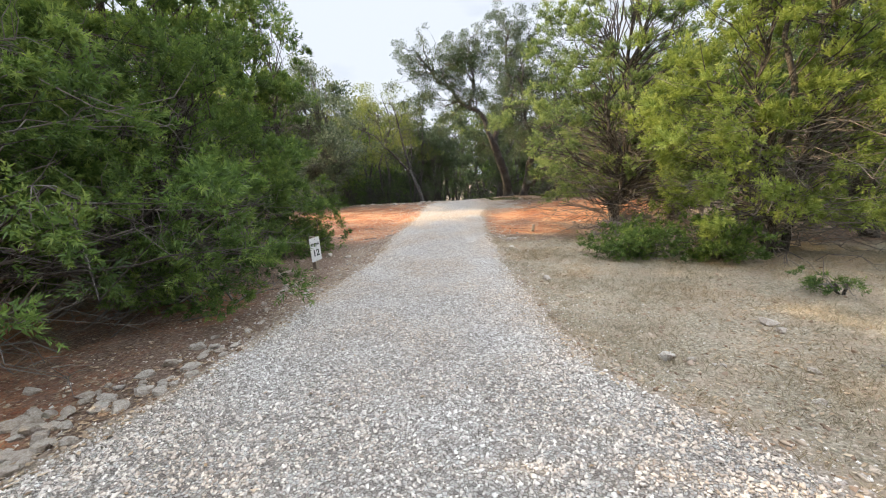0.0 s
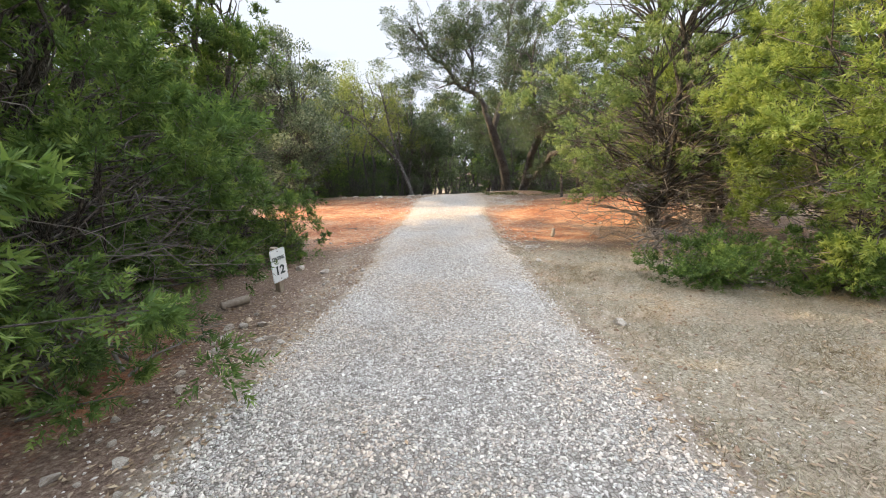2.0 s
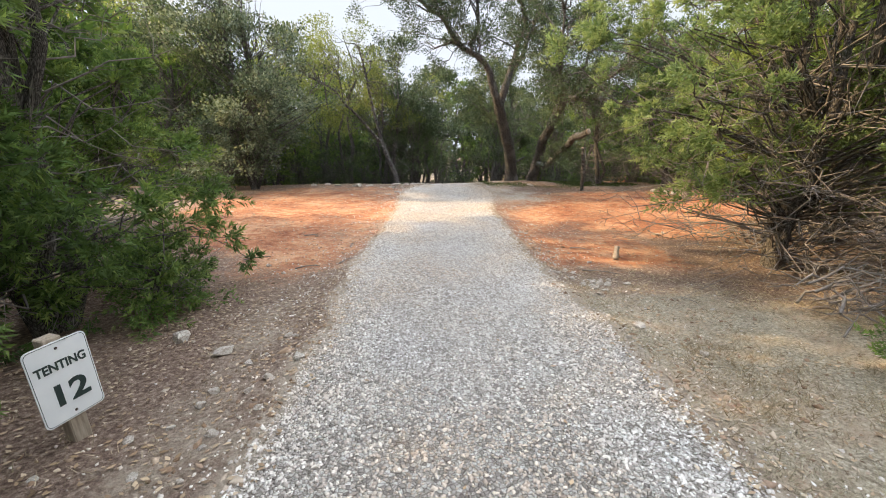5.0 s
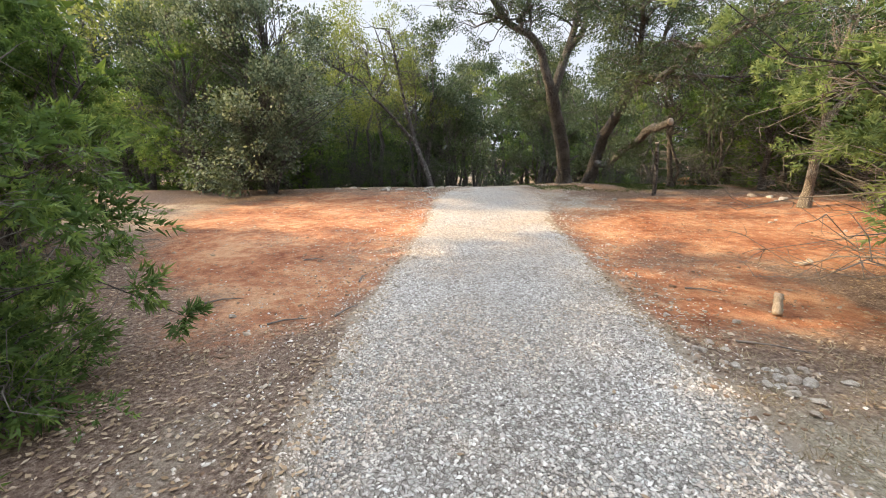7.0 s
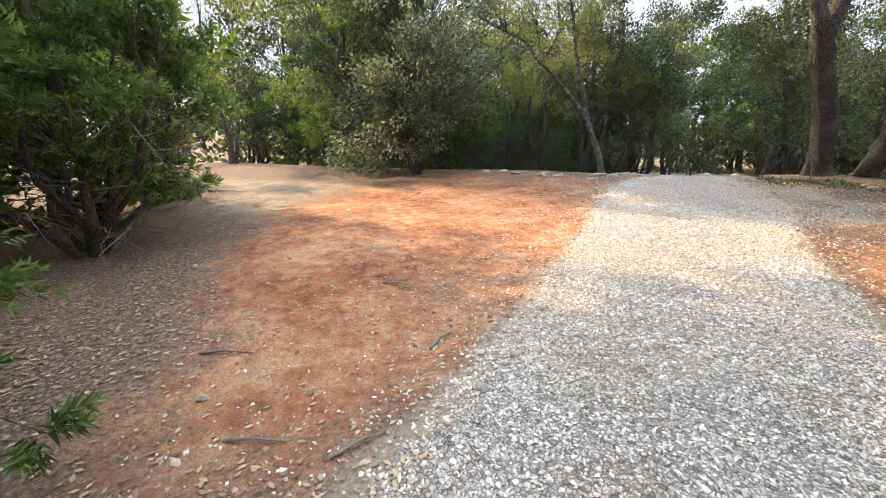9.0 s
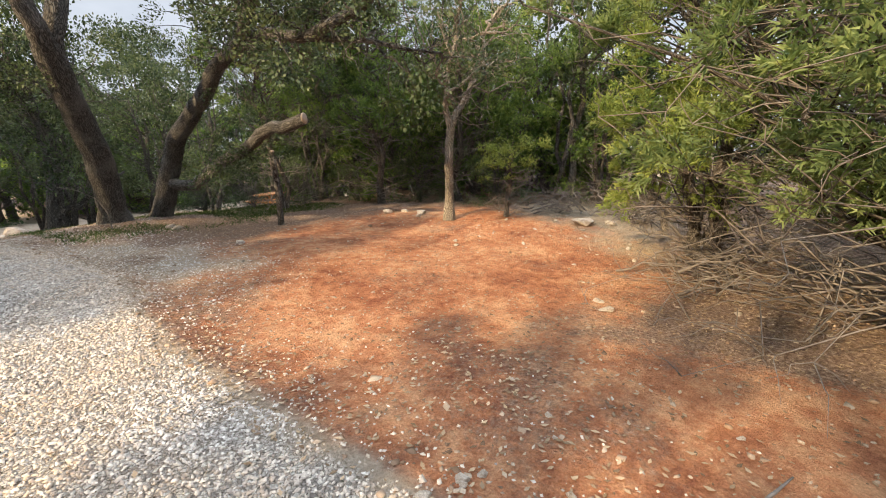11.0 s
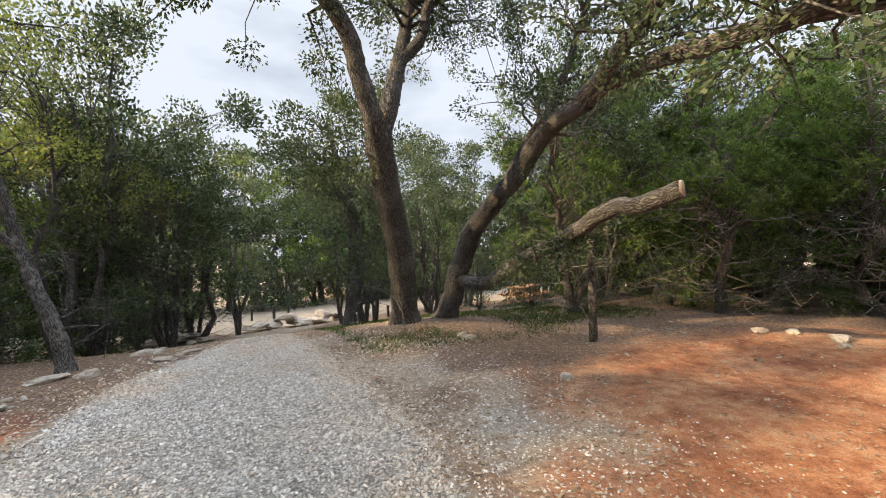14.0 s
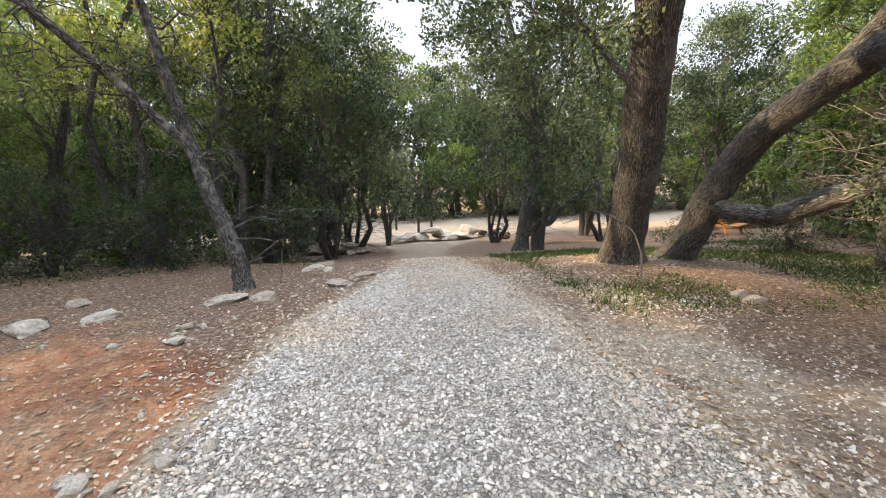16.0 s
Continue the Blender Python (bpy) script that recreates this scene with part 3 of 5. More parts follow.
def crown_tree(name, x, y, tall, wide, mats, label, category, seed, clumps=220, per=90, leaf=0.11, aspect=0.16, low=0.08,
               fat=0.36, trunk_r=0.11, stems=3, clear=0.1, clump=0.36, dead=60, shell=0.55, group="", sq=(1, 1), lean=(0, 0), up=0.12, apart=0, cheap=False, feather=False, skirt=0.72, mass=6, fan=1.0):
    """A tree of several stems, whose many limbs each end in a loose clump of leaves. low: where the crown begins, of its height;
    fat: where it is widest; apart: how many dead branches are parts of their own; feather: leaves that point up and outward, as a juniper's do."""
    r = np.random.default_rng(seed)
    root = thing(name, x, y, float(height(x, y)), label, category, group)
    limbs = Tubes()
    paths = []
    for s in range(stems):
        a = r.uniform(0, 6.283) + s * 6.283 / stems
        out = (0.05 + 0.22 * r.uniform(0.4, 1)) * wide * (stems > 1) * fan
        t = np.linspace(0, 1, 8)
        px = np.cos(a) * out * t ** 0.8 + lean[0] * t + np.concatenate([[0], r.normal(0, 0.02 * tall, 7)])
        py = np.sin(a) * out * t ** 0.8 + lean[1] * t + np.concatenate([[0], r.normal(0, 0.02 * tall, 7)])
        top = tall * (0.9 if s == 0 else r.uniform(0.65, 0.85))
        p = np.stack([px + np.cos(a) * trunk_r * 0.7 * (stems > 1), py + np.sin(a) * trunk_r * 0.7 * (stems > 1), t * top - 0.12], -1)
        rad = trunk_r * (1 if s == 0 else r.uniform(0.55, 0.85)) * (1 - t) ** 0.8 + 0.012
        rad[0] *= 1.35
        tb = Tubes()
        tb.add(p, rad, 6 if cheap else 9, r, 0.05)
        part("trunk" if s == 0 else "stem", tb.mesh("trunk", mats[1]), root)
        paths.append(p)
    # where the clumps sit: an uneven bell
    lump = r.uniform(0, 6.283, 4)
    cen = []
    wanted = max(4, clumps // mass)
    while len(cen) < wanted:
        u, a, q = r.uniform(low, 1.0), r.uniform(0, 6.283), r.uniform(0, 1) ** shell
        prof = (1 - ((u - fat) / (1.02 - fat)) ** 2) ** 0.62 if u > fat else skirt + (1 - skirt) * (u - low) / max(fat - low, 0.01)
        prof *= 1 + 0.16 * math.sin(2 * a + lump[0]) + 0.13 * math.sin(5 * a + lump[1] + 5 * u) + 0.12 * math.sin(9 * u + lump[2] + a)
        if r.uniform() > (0.35 + 0.65 * q) * (0.45 + 0.55 * max(prof, 0.1)):
            continue
        R = wide * max(prof, 0.05) * q
        cen.append((R * math.cos(a) * sq[0] + lean[0] * u, R * math.sin(a) * sq[1] + lean[1] * u, u * tall))
    # each bough carries several clumps, with gaps between the boughs
    bough = np.array(cen)
    pick = np.repeat(np.arange(wanted), mass)
    cen = bough[pick] + np.clip(r.normal(size=(len(pick), 3)), -1.5, 1.5) * np.array([1, 1, 0.62]) * (0.52 * clump * mass ** 0.45) * r.uniform(0.6, 1.3, wanted)[pick][:, None]
    cen[:, 2] = np.maximum(cen[:, 2], 0.1)
    sides, segs = (3, 3) if cheap else (4, 5)
    for c in cen[::2 if cheap or feather else 1]:
        best = min(paths, key=lambda p: np.min(np.linalg.norm(p[:, :2] - c[:2], axis=1)))
        z0 = max(clear * tall, c[2] - (0.25 + up) * np.linalg.norm(c[:2]) - 0.1 * tall * r.uniform(0.3, 1))
        z0 = min(z0, best[-1, 2] * 0.96)
        a = np.array([np.interp(z0, best[:, 2], best[:, i]) for i in range(3)])
        L = np.linalg.norm(c - a)
        limbs.add(bend(a, c, segs, 0.05, r, 0.07 if feather else 0.04), np.linspace(0.006 + 0.006 * L, 0.003, segs), sides)
    part("branchwork", limbs.mesh("branchwork", mats[1]), root)["kind"] = "stuff"
    if dead:
        rest = Tubes()
        for k in range(dead):
            tb = Tubes() if k < apart else rest
            p = paths[r.integers(len(paths))]
            z0 = tall * r.uniform(0.04, 0.5) ** (1.4 if apart else 1)
            a = np.array([np.interp(z0, p[:, 2], p[:, i]) for i in range(3)])
            t = r.uniform(0, 6.283)
            L = wide * r.uniform(0.45, 0.98)
            b = a + np.array([math.cos(t) * L * sq[0], math.sin(t) * L * sq[1], r.uniform(-0.25, 0.45) * L])
            b[2] = max(b[2], 0.06)
            path = bend(a, b, 6, r.uniform(-0.08, 0.14), r, 0.07)
            tb.add(path, np.linspace(0.012, 0.003, 6), 4)
            for _ in range(2 if cheap else 7):
                q = r.integers(2, 6)
                d = (b - a) / L * 0.45 + r.normal(0, 0.4, 3)
                e = path[q] + d * r.uniform(0.25, 0.6)
                e[2] = max(e[2], 0.05)
                tb.add(bend(path[q], e, 4, 0.06, r, 0.07), (0.0045, 0.004, 0.0025, 0.0012), 3)
            if k < apart:
                part("dead_branch", tb.mesh("dead_branch", mats[2]), root, "bare grey dead branch")
        if dead > apart:
            part("dead_twigwork", rest.mesh("dead_twigwork", mats[2]), root)["kind"] = "stuff"
    out = cen - np.array([0, 0, tall * 0.35])
    out /= np.linalg.norm(out, axis=1)[:, None] + 1e-9
    sz = clump * r.uniform(0.6, 1.35, len(cen))
    if feather:
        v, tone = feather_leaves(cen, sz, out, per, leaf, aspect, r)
    else:
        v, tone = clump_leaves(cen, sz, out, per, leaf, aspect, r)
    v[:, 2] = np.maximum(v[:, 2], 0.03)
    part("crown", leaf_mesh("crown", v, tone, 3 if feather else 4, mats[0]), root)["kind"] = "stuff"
    return root


def feather_leaves(centres, sizes, outward, per, leaf, aspect, rng):
    """Plumes: each clump holds several soft tapered sprays, thick with short scale-like leaves."""
    n = len(centres)
    sprigs = 11
    each = max(4, 2 * per // sprigs)
    ci = np.repeat(np.arange(n), sprigs)
    m = len(ci)
    d = rng.normal(size=(m, 3)) * np.array([1, 1, 0.7])
    d /= np.linalg.norm(d, axis=1)[:, None]
    a = centres[ci] + d * (sizes[ci] * rng.uniform(0.05, 0.6, m))[:, None]
    axis_ = d * 0.7 + outward[ci] * 0.7 + np.array([0, 0, 0.4]) + rng.normal(0, 0.25, (m, 3))
    axis_ /= np.linalg.norm(axis_, axis=1)[:, None]
    ln = sizes[ci] * rng.uniform(0.35, 0.8, m)
    si = np.repeat(np.arange(m), each)
    k = len(si)
    f = rng.uniform(0, 1, k)
    ray = np.cross(axis_[si], rng.normal(size=(k, 3)))
    ray /= np.linalg.norm(ray, axis=1)[:, None] + 1e-9
    fat = rng.uniform(0, 1, k) ** 0.7
    c = a[si] + axis_[si] * (ln[si] * f)[:, None] + ray * (fat * (0.30 * ln[si] * (1.05 - f)))[:, None]
    way = axis_[si] * 0.8 + ray * 0.75 + rng.normal(0, 0.3, (k, 3))
    way /= np.linalg.norm(way, axis=1)[:, None]
    L = (leaf * rng.uniform(0.6, 1.3, k) * (1.1 - 0.4 * f))[:, None]
    side = np.cross(way, rng.normal(size=(k, 3)))
    side = side / (np.linalg.norm(side, axis=1)[:, None] + 1e-9) * L * aspect
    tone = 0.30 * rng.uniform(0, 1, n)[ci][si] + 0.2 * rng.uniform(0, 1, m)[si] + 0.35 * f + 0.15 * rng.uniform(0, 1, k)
    return np.stack([c - side, c + side, c + way * L], 1).reshape(-1, 3), tone


JUN = (MAT_JUNIPER, MAT_BARK_JUN, MAT_TWIG)
SUN_JUN = (MAT_SUNLIT_JUNIPER, MAT_BARK_JUN, MAT_TWIG)
OAK = (MAT_OAK, MAT_BARK, MAT_BARK)
SIL = (MAT_SILVER, MAT_BARK, MAT_BARK)
ELM = (MAT_ELM, MAT_BARK, MAT_BARK)
DARK_JUN = "dense dark green juniper with grey dead lower branches"
# junipers along the drive
F = dict(leaf=0.082, aspect=0.135, feather=True, clump=0.28)
crown_tree("juniper_tree", -4.75, 3.7, 7.6, 2.75, JUN, DARK_JUN, "tree", 1, clumps=560, per=190, trunk_r=0.12, low=0.07, fat=0.3, skirt=0.93, dead=120, apart=14, leaf=0.064, aspect=0.14, feather=True, clump=0.28)
crown_tree("juniper_tree", -5.0, 7.2, 8.2, 2.5, JUN, DARK_JUN, "tree", 2, clumps=560, per=140, trunk_r=0.12, low=0.03, fat=0.36, skirt=0.93, dead=110, apart=14, **F)
crown_tree("juniper_tree", -4.2, 9.9, 6.4, 1.3, JUN, DARK_JUN, "tree", 3, clumps=340, per=130, low=0.04, fat=0.3, skirt=0.93, dead=50, **F)
crown_tree("juniper_tree", -6.85, 13.5, 3.7, 1.9, JUN, "spreading juniper bush with many stems from its base", "tree", 4, clumps=375, per=108, stems=9, trunk_r=0.05, low=0.24, fat=0.55, dead=40, fan=3.2, clear=0.3, **F)
crown_tree("juniper_tree", 4.8, 11.3, 7.2, 2.8, (MAT_OLIVE, MAT_BARK_JUN, MAT_TWIG), "wide juniper with bare twiggy inside and drooping branches", "tree", 5, clumps=680, per=120, low=0.13, fat=0.48, dead=190, apart=24, trunk_r=0.085, stems=5, mass=4, **F)
crown_tree("juniper_tree", 6.4, 7.6, 6.2, 2.4, SUN_JUN, "sunlit yellow-green juniper with dead grey lower twigs", "tree", 6, clumps=560, per=130, low=0.10, dead=150, apart=20, trunk_r=0.08, mass=4, **F)
crown_tree("juniper_tree", 7.4, 12.9, 4.8, 2.0, SUN_JUN, "sunlit yellow-green juniper over brush", "tree", 7, clumps=275, per=108, low=0.2, fat=0.5, dead=90, apart=10, **F)
crown_tree("juniper_tree", 9.6, 8.8, 6.6, 2.4, JUN, DARK_JUN, "tree", 8, clumps=262, per=94, dead=40, **F)
crown_tree("juniper_tree", 8.8, 4.4, 6.4, 2.2, JUN, DARK_JUN, "tree", 9, clumps=262, per=94, dead=40, **F)
crown_tree("juniper_tree", -4.1, 6.0, 4.4, 2.1, JUN, "bushy green juniper with branches down to the ground", "tree", 16, clumps=330, per=250, trunk_r=0.09, low=0.03, fat=0.3, skirt=0.95, dead=50, apart=8, leaf=0.058, aspect=0.14, feather=True, clump=0.28)
SH = dict(leaf=0.045, aspect=0.2, feather=True, clump=0.22)
crown_tree("juniper_shrub", 3.75, 7.8, 0.56, 0.85, JUN, "low dark juniper shrub at the edge of dry grass", "shrub", 10, clumps=90, per=130, dead=10, stems=4, trunk_r=0.03, **SH)
crown_tree("juniper_shrub", 4.9, 7.2, 0.7, 0.8, JUN, "low dark juniper shrub under a taller juniper", "shrub", 11, clumps=80, per=130, dead=10, stems=4, trunk_r=0.03, **SH)
crown_tree("juniper_shrub", -3.35, 10.3, 0.85, 0.36, JUN, "small dark shrub behind the sign", "shrub", 12, clumps=60, per=70, dead=10, stems=3, trunk_r=0.03, **SH)
crown_tree("juniper_shrub", 5.0, 4.9, 0.35, 0.3, JUN, "tiny juniper seedling in dry grass", "shrub", 15, clumps=14, per=60, dead=2, stems=2, trunk_r=0.012, leaf=0.035, aspect=0.16, feather=True, clump=0.09)
crown_tree("juniper_sapling", 8.4, 16.5, 1.9, 0.6, SUN_JUN, "small thin juniper sapling in sun", "tree", 13, clumps=50, per=60, low=0.35, fat=0.6, dead=16, stems=2, trunk_r=0.04, **SH)
DEADC = "dark cedar with bare brown dead branches below its crown"
crown_tree("cedar_tree", 8.9, 20.3, 5.6, 1.9, JUN, DEADC, "tree", 17, clumps=190, per=70, low=0.34, fat=0.6, stems=1, trunk_r=0.085, dead=50, apart=16, **F)
crown_tree("cedar_tree", 10.3, 18.6, 5.4, 1.8, JUN, DEADC, "tree", 18, clumps=170, per=70, low=0.34, fat=0.6, stems=1, trunk_r=0.08, dead=46, apart=14, **F)
crown_tree("cedar_tree", 7.4, 22.4, 5.8, 1.7, JUN, DEADC, "tree", 19, clumps=170, per=70, low=0.4, fat=0.65, stems=2, trunk_r=0.08, dead=40, apart=12, **F)
crown_tree("oak_bush", -6.4, 22.1, 7.3, 2.45, SIL, "bushy oak with pale grey-green leaves", "tree", 14, clumps=460, per=70, leaf=0.09, aspect=0.32, low=0.06, stems=5, trunk_r=0.07, dead=24)


def hero_tree(name, label, x, y, limbs_in, mats, seed, clumps, per=80, clump=0.42, leaf=0.075, base_sides=14, sub=3, bare=()):
    """A tree from main limbs given as (points, first radius, last radius); side limbs and leaves grow where clumps lists (limb, from, to, how many, reach, lift), dead twigs where bare does."""
    r = np.random.default_rng(seed)
    z0 = float(height(x, y))
    root = thing(name, x, y, z0, label, "tree")
    o = np.array((x, y, z0))
    fine = []
    for i, (pts, ra, rb) in enumerate(limbs_in):
        p = np.array(pts, float) - o
        p2 = [p[0]]
        for a, b in zip(p[:-1], p[1:]):
            p2 += [(a + b) / 2 + r.normal(0, 0.085, 3) * (0.35 if i == 0 else 1.0), b]
        p = np.array(p2)
        k = 5 * (len(p) - 1) + 1
        t, tt = np.arange(len(p)), np.linspace(0, len(p) - 1, k)
        q = np.stack([np.interp(tt, t, p[:, j]) for j in range(3)], -1)
        for _ in range(3):
            q[1:-1] = (q[:-2] + 2 * q[1:-1] + q[2:]) / 4
        q[1:-1] += r.normal(0, 0.05 * min(ra, 0.12), (k - 2, 3))
        rad = np.linspace(ra, rb, k) * (1 + 0.015 * r.normal(size=k))
        if i == 0:
            rad[:6] *= np.linspace(1.45, 1.0, 6)
        tb = Tubes()
        tb.add(q, rad, base_sides if ra > 0.1 else 8, r, 0.025)
        part("trunk" if i == 0 else "limb", tb.mesh("limb", mats[1]), root)
        fine.append(q)
    twigs = Tubes()
    cen, outw = [], []
    for li, fa, fb, count, reach, lift in clumps:
        q = fine[li]
        for _ in range(count):
            f = r.uniform(fa, fb) * (len(q) - 1)
            a = q[int(f)] + (q[min(int(f) + 1, len(q) - 1)] - q[int(f)]) * (f - int(f))
            along = q[min(int(f) + 2, len(q) - 1)] - q[max(int(f) - 2, 0)]
            along = along / (np.linalg.norm(along) + 1e-9)
            d = r.normal(size=3) * np.array((1, 1, 0.7)) + along * 0.7 + np.array((0, 0, lift))
            d /= np.linalg.norm(d)
            L = reach * r.uniform(0.35, 1.0)
            b = a + d * L
            path = bend(a, b, 6, r.uniform(-0.05, 0.1), r, 0.05)
            twigs.add(path, np.linspace(0.012 + 0.016 * L, 0.007, 6), 5)
            for _ in range(sub):
                k = r.integers(2, 6)
                e = d * 0.5 + r.normal(0, 0.6, 3)
                c = path[k] + e * 0.55 * min(reach, 1.3)
                twigs.add(bend(path[k], c, 4, 0.05, r, 0.06), np.linspace(0.010, 0.004, 4), 4)
                cen.append(c)
                outw.append(e / (np.linalg.norm(e) + 1e-9))
            cen.append(b)
            outw.append(d)
    for li, fa, fb, count, reach in bare:
        q = fine[li]
        for _ in range(count):
            a = q[int(r.uniform(fa, fb) * (len(q) - 1))]
            b = a + r.normal(size=3) * np.array((1, 1, 0.8)) * 0.5 * reach
            path = bend(a, b, 6, r.uniform(-0.1, 0.12), r, 0.09)
            twigs.add(path, np.linspace(0.014, 0.004, 6), 5)
            for _ in range(4):
                k = r.integers(2, 6)
                twigs.add(bend(path[k], path[k] + (b - a) * 0.25 + r.normal(0, 0.16 * reach, 3), 4, 0.05, r, 0.09), (0.006, 0.005, 0.0035, 0.002), 4)
    part("twigwork", twigs.mesh("twigwork", mats[2]), root)["kind"] = "stuff"
    cen, outw = np.array(cen), np.array(outw)
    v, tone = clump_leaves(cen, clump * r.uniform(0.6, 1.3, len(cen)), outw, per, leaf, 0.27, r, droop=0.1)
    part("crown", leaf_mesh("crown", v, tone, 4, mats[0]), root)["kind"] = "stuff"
    return root


OAK_TRUNK = [(3.9, 23.3, 0.0), (3.72, 22.95, 1.0), (3.3, 22.3, 2.1), (2.85, 21.6, 3.1)]
hero_tree("oak_tree", "tall leaning oak with furrowed dark bark and forked limbs", 3.9, 23.3, [
    (OAK_TRUNK, 0.26, 0.19),
    ([(2.85, 21.6, 3.05), (2.5, 21.3, 3.8), (2.0, 21.0, 4.6), (1.0, 20.7, 5.2), (0.1, 20.4, 5.9), (-0.8, 20.0, 7.0)], 0.15, 0.035),
    ([(2.9, 21.65, 3.1), (3.2, 21.8, 4.0), (3.6, 22.2, 5.0), (4.0, 22.4, 6.2), (3.7, 22.2, 7.3), (3.9, 22.0, 8.6)], 0.15, 0.035),
    ([(3.35, 21.95, 4.4), (3.9, 22.0, 5.4), (4.4, 21.9, 6.7), (4.9, 21.8, 8.0)], 0.10, 0.03),
    ([(1.6, 20.9, 4.9), (1.9, 20.8, 6.0), (1.7, 20.7, 7.4)], 0.07, 0.02),
    ([(3.5, 22.5, 1.9), (3.0, 22.6, 2.6), (2.3, 22.7, 3.2)], 0.05, 0.015),
], OAK, 21, [(1, 0.4, 1.0, 40, 1.7, 0.3), (2, 0.35, 1.0, 40, 1.7, 0.2), (3, 0.3, 1.0, 28, 1.5, 0.2), (4, 0.3, 1.0, 26, 1.4, 0.2), (5, 0.4, 1.0, 8, 0.9, 0.1)], per=150, leaf=0.056, clump=0.27)
LEAN_LOW = [(4.88, 22.9, 0.95), (4.97, 22.35, 0.87), (4.98, 21.98, 0.94), (5.0, 21.3, 1.24), (5.03, 20.5, 1.50), (5.02, 19.9, 1.74), (5.06, 19.4, 1.94), (5.1, 18.7, 2.02)]
leaning_oak = hero_tree("leaning_oak_tree", "leaning oak with long crooked limbs and one sawn-off limb", 4.72, 23.4, [
    ([(4.72, 23.4, -0.05), (4.83, 23.05, 0.68), (4.87, 22.83, 1.2), (4.86, 22.5, 1.66), (4.84, 22.0, 2.02), (4.8, 21.4, 2.36), (4.74, 20.7, 2.72), (4.7, 20.15, 3.05), (4.55, 19.4, 3.1)], 0.22, 0.11),
    ([(4.56, 19.5, 3.1), (4.42, 18.6, 3.16), (4.15, 17.8, 2.93), (3.83, 17.0, 2.74), (4.0, 16.3, 2.97), (4.05, 15.8, 3.08), (4.1, 15.2, 3.15), (4.3, 14.3, 3.4)], 0.095, 0.025),
    ([(4.6, 19.7, 3.08), (4.2, 18.7, 3.3), (3.7, 17.7, 3.5), (3.45, 17.2, 4.1), (3.4, 16.8, 5.0)], 0.10, 0.03),
    (LEAN_LOW, 0.12, 0.098),
    ([(3.98, 17.4, 2.83), (4.4, 16.6, 2.75), (4.9, 15.9, 2.6)], 0.05, 0.015),
    ([(4.84, 22.0, 2.02), (5.3, 21.2, 3.3), (5.7, 20.7, 4.4), (5.8, 20.2, 5.8)], 0.10, 0.03),
], OAK, 22, [(1, 0.3, 1.0, 10, 1.3, 0.6), (2, 0.3, 1.0, 30, 1.5, 0.5), (5, 0.3, 1.0, 32, 1.6, 0.3), (3, 0.35, 0.7, 6, 0.5, 0.1), (4, 0.4, 1.0, 3, 0.8, -0.1)], per=140, leaf=0.05, clump=0.27, bare=[(1, 0.1, 1.0, 26, 0.8), (2, 0.1, 0.8, 16, 0.8), (0, 0.4, 1.0, 12, 0.6), (4, 0.2, 1.0, 10, 0.7)])


def disc(name, centre, way, radius, mat, parent):
    """A thick sawn face."""
    tb = Tubes()
    w = np.array(way, float) / np.linalg.norm(way)
    c = np.array(centre, float)
    tb.add([c - w * 0.02, c, c + w * 0.012, c + w * 0.014], (radius, radius, radius * 0.92, 0.002), 12)
    return part(name, tb.mesh(name, mat), parent)


disc("sawn_end", np.array(LEAN_LOW[-1]) - np.array(leaning_oak.location), (0.5, -1.2, 0.1), 0.095, MAT_CUT, leaning_oak)

hero_tree("small_tree", "slender pale forked tree in sun with sparse twigs", 7.75, 17.5, [
    ([(7.75, 17.5, 0.0), (7.8, 17.5, 0.9), (7.9, 17.5, 1.95)], 0.10, 0.09),
    ([(7.88, 17.5, 1.9), (7.7, 17.45, 2.6), (7.75, 17.3, 3.4), (7.6, 17.0, 4.4)], 0.07, 0.025),
    ([(7.9, 17.5, 1.92), (8.3, 17.45, 2.4), (8.7, 17.3, 3.1), (8.9, 17.0, 4.2)], 0.08, 0.025),
], (MAT_OAK, MAT_BARK_PALE, MAT_BARK_PALE), 23, [(1, 0.3, 1.0, 14, 1.5, 0.1), (2, 0.4, 1.0, 14, 1.5, 0.1)], per=44, leaf=0.05, clump=0.28, base_sides=10, bare=[(1, 0.1, 1.0, 18, 0.9), (2, 0.1, 1.0, 18, 0.9)])

hero_tree("leaning_tree", "slim leaning tree with grey lichened bark", -0.98, 23.45, [
    ([(-0.98, 23.45, -0.15), (-1.15, 23.7, 0.6), (-1.65, 24.2, 1.8), (-1.9, 24.3, 2.8), (-2.2, 24.3, 4.4), (-2.5, 24.2, 5.6)], 0.115, 0.03),
    ([(-1.6, 24.15, 1.7), (-2.3, 24.0, 2.5), (-3.1, 23.8, 3.3), (-3.8, 23.5, 4.0), (-4.7, 23.2, 4.5)], 0.065, 0.02),
], (MAT_ELM, MAT_BARK_GREY, MAT_BARK_GREY), 24, [(0, 0.55, 1.0, 12, 1.4, 0.2), (1, 0.4, 1.0, 10, 1.3, 0.2)], per=50, leaf=0.055, clump=0.3, base_sides=10, bare=[(0, 0.2, 0.9, 24, 1.2), (1, 0.1, 1.0, 24, 1.2)])

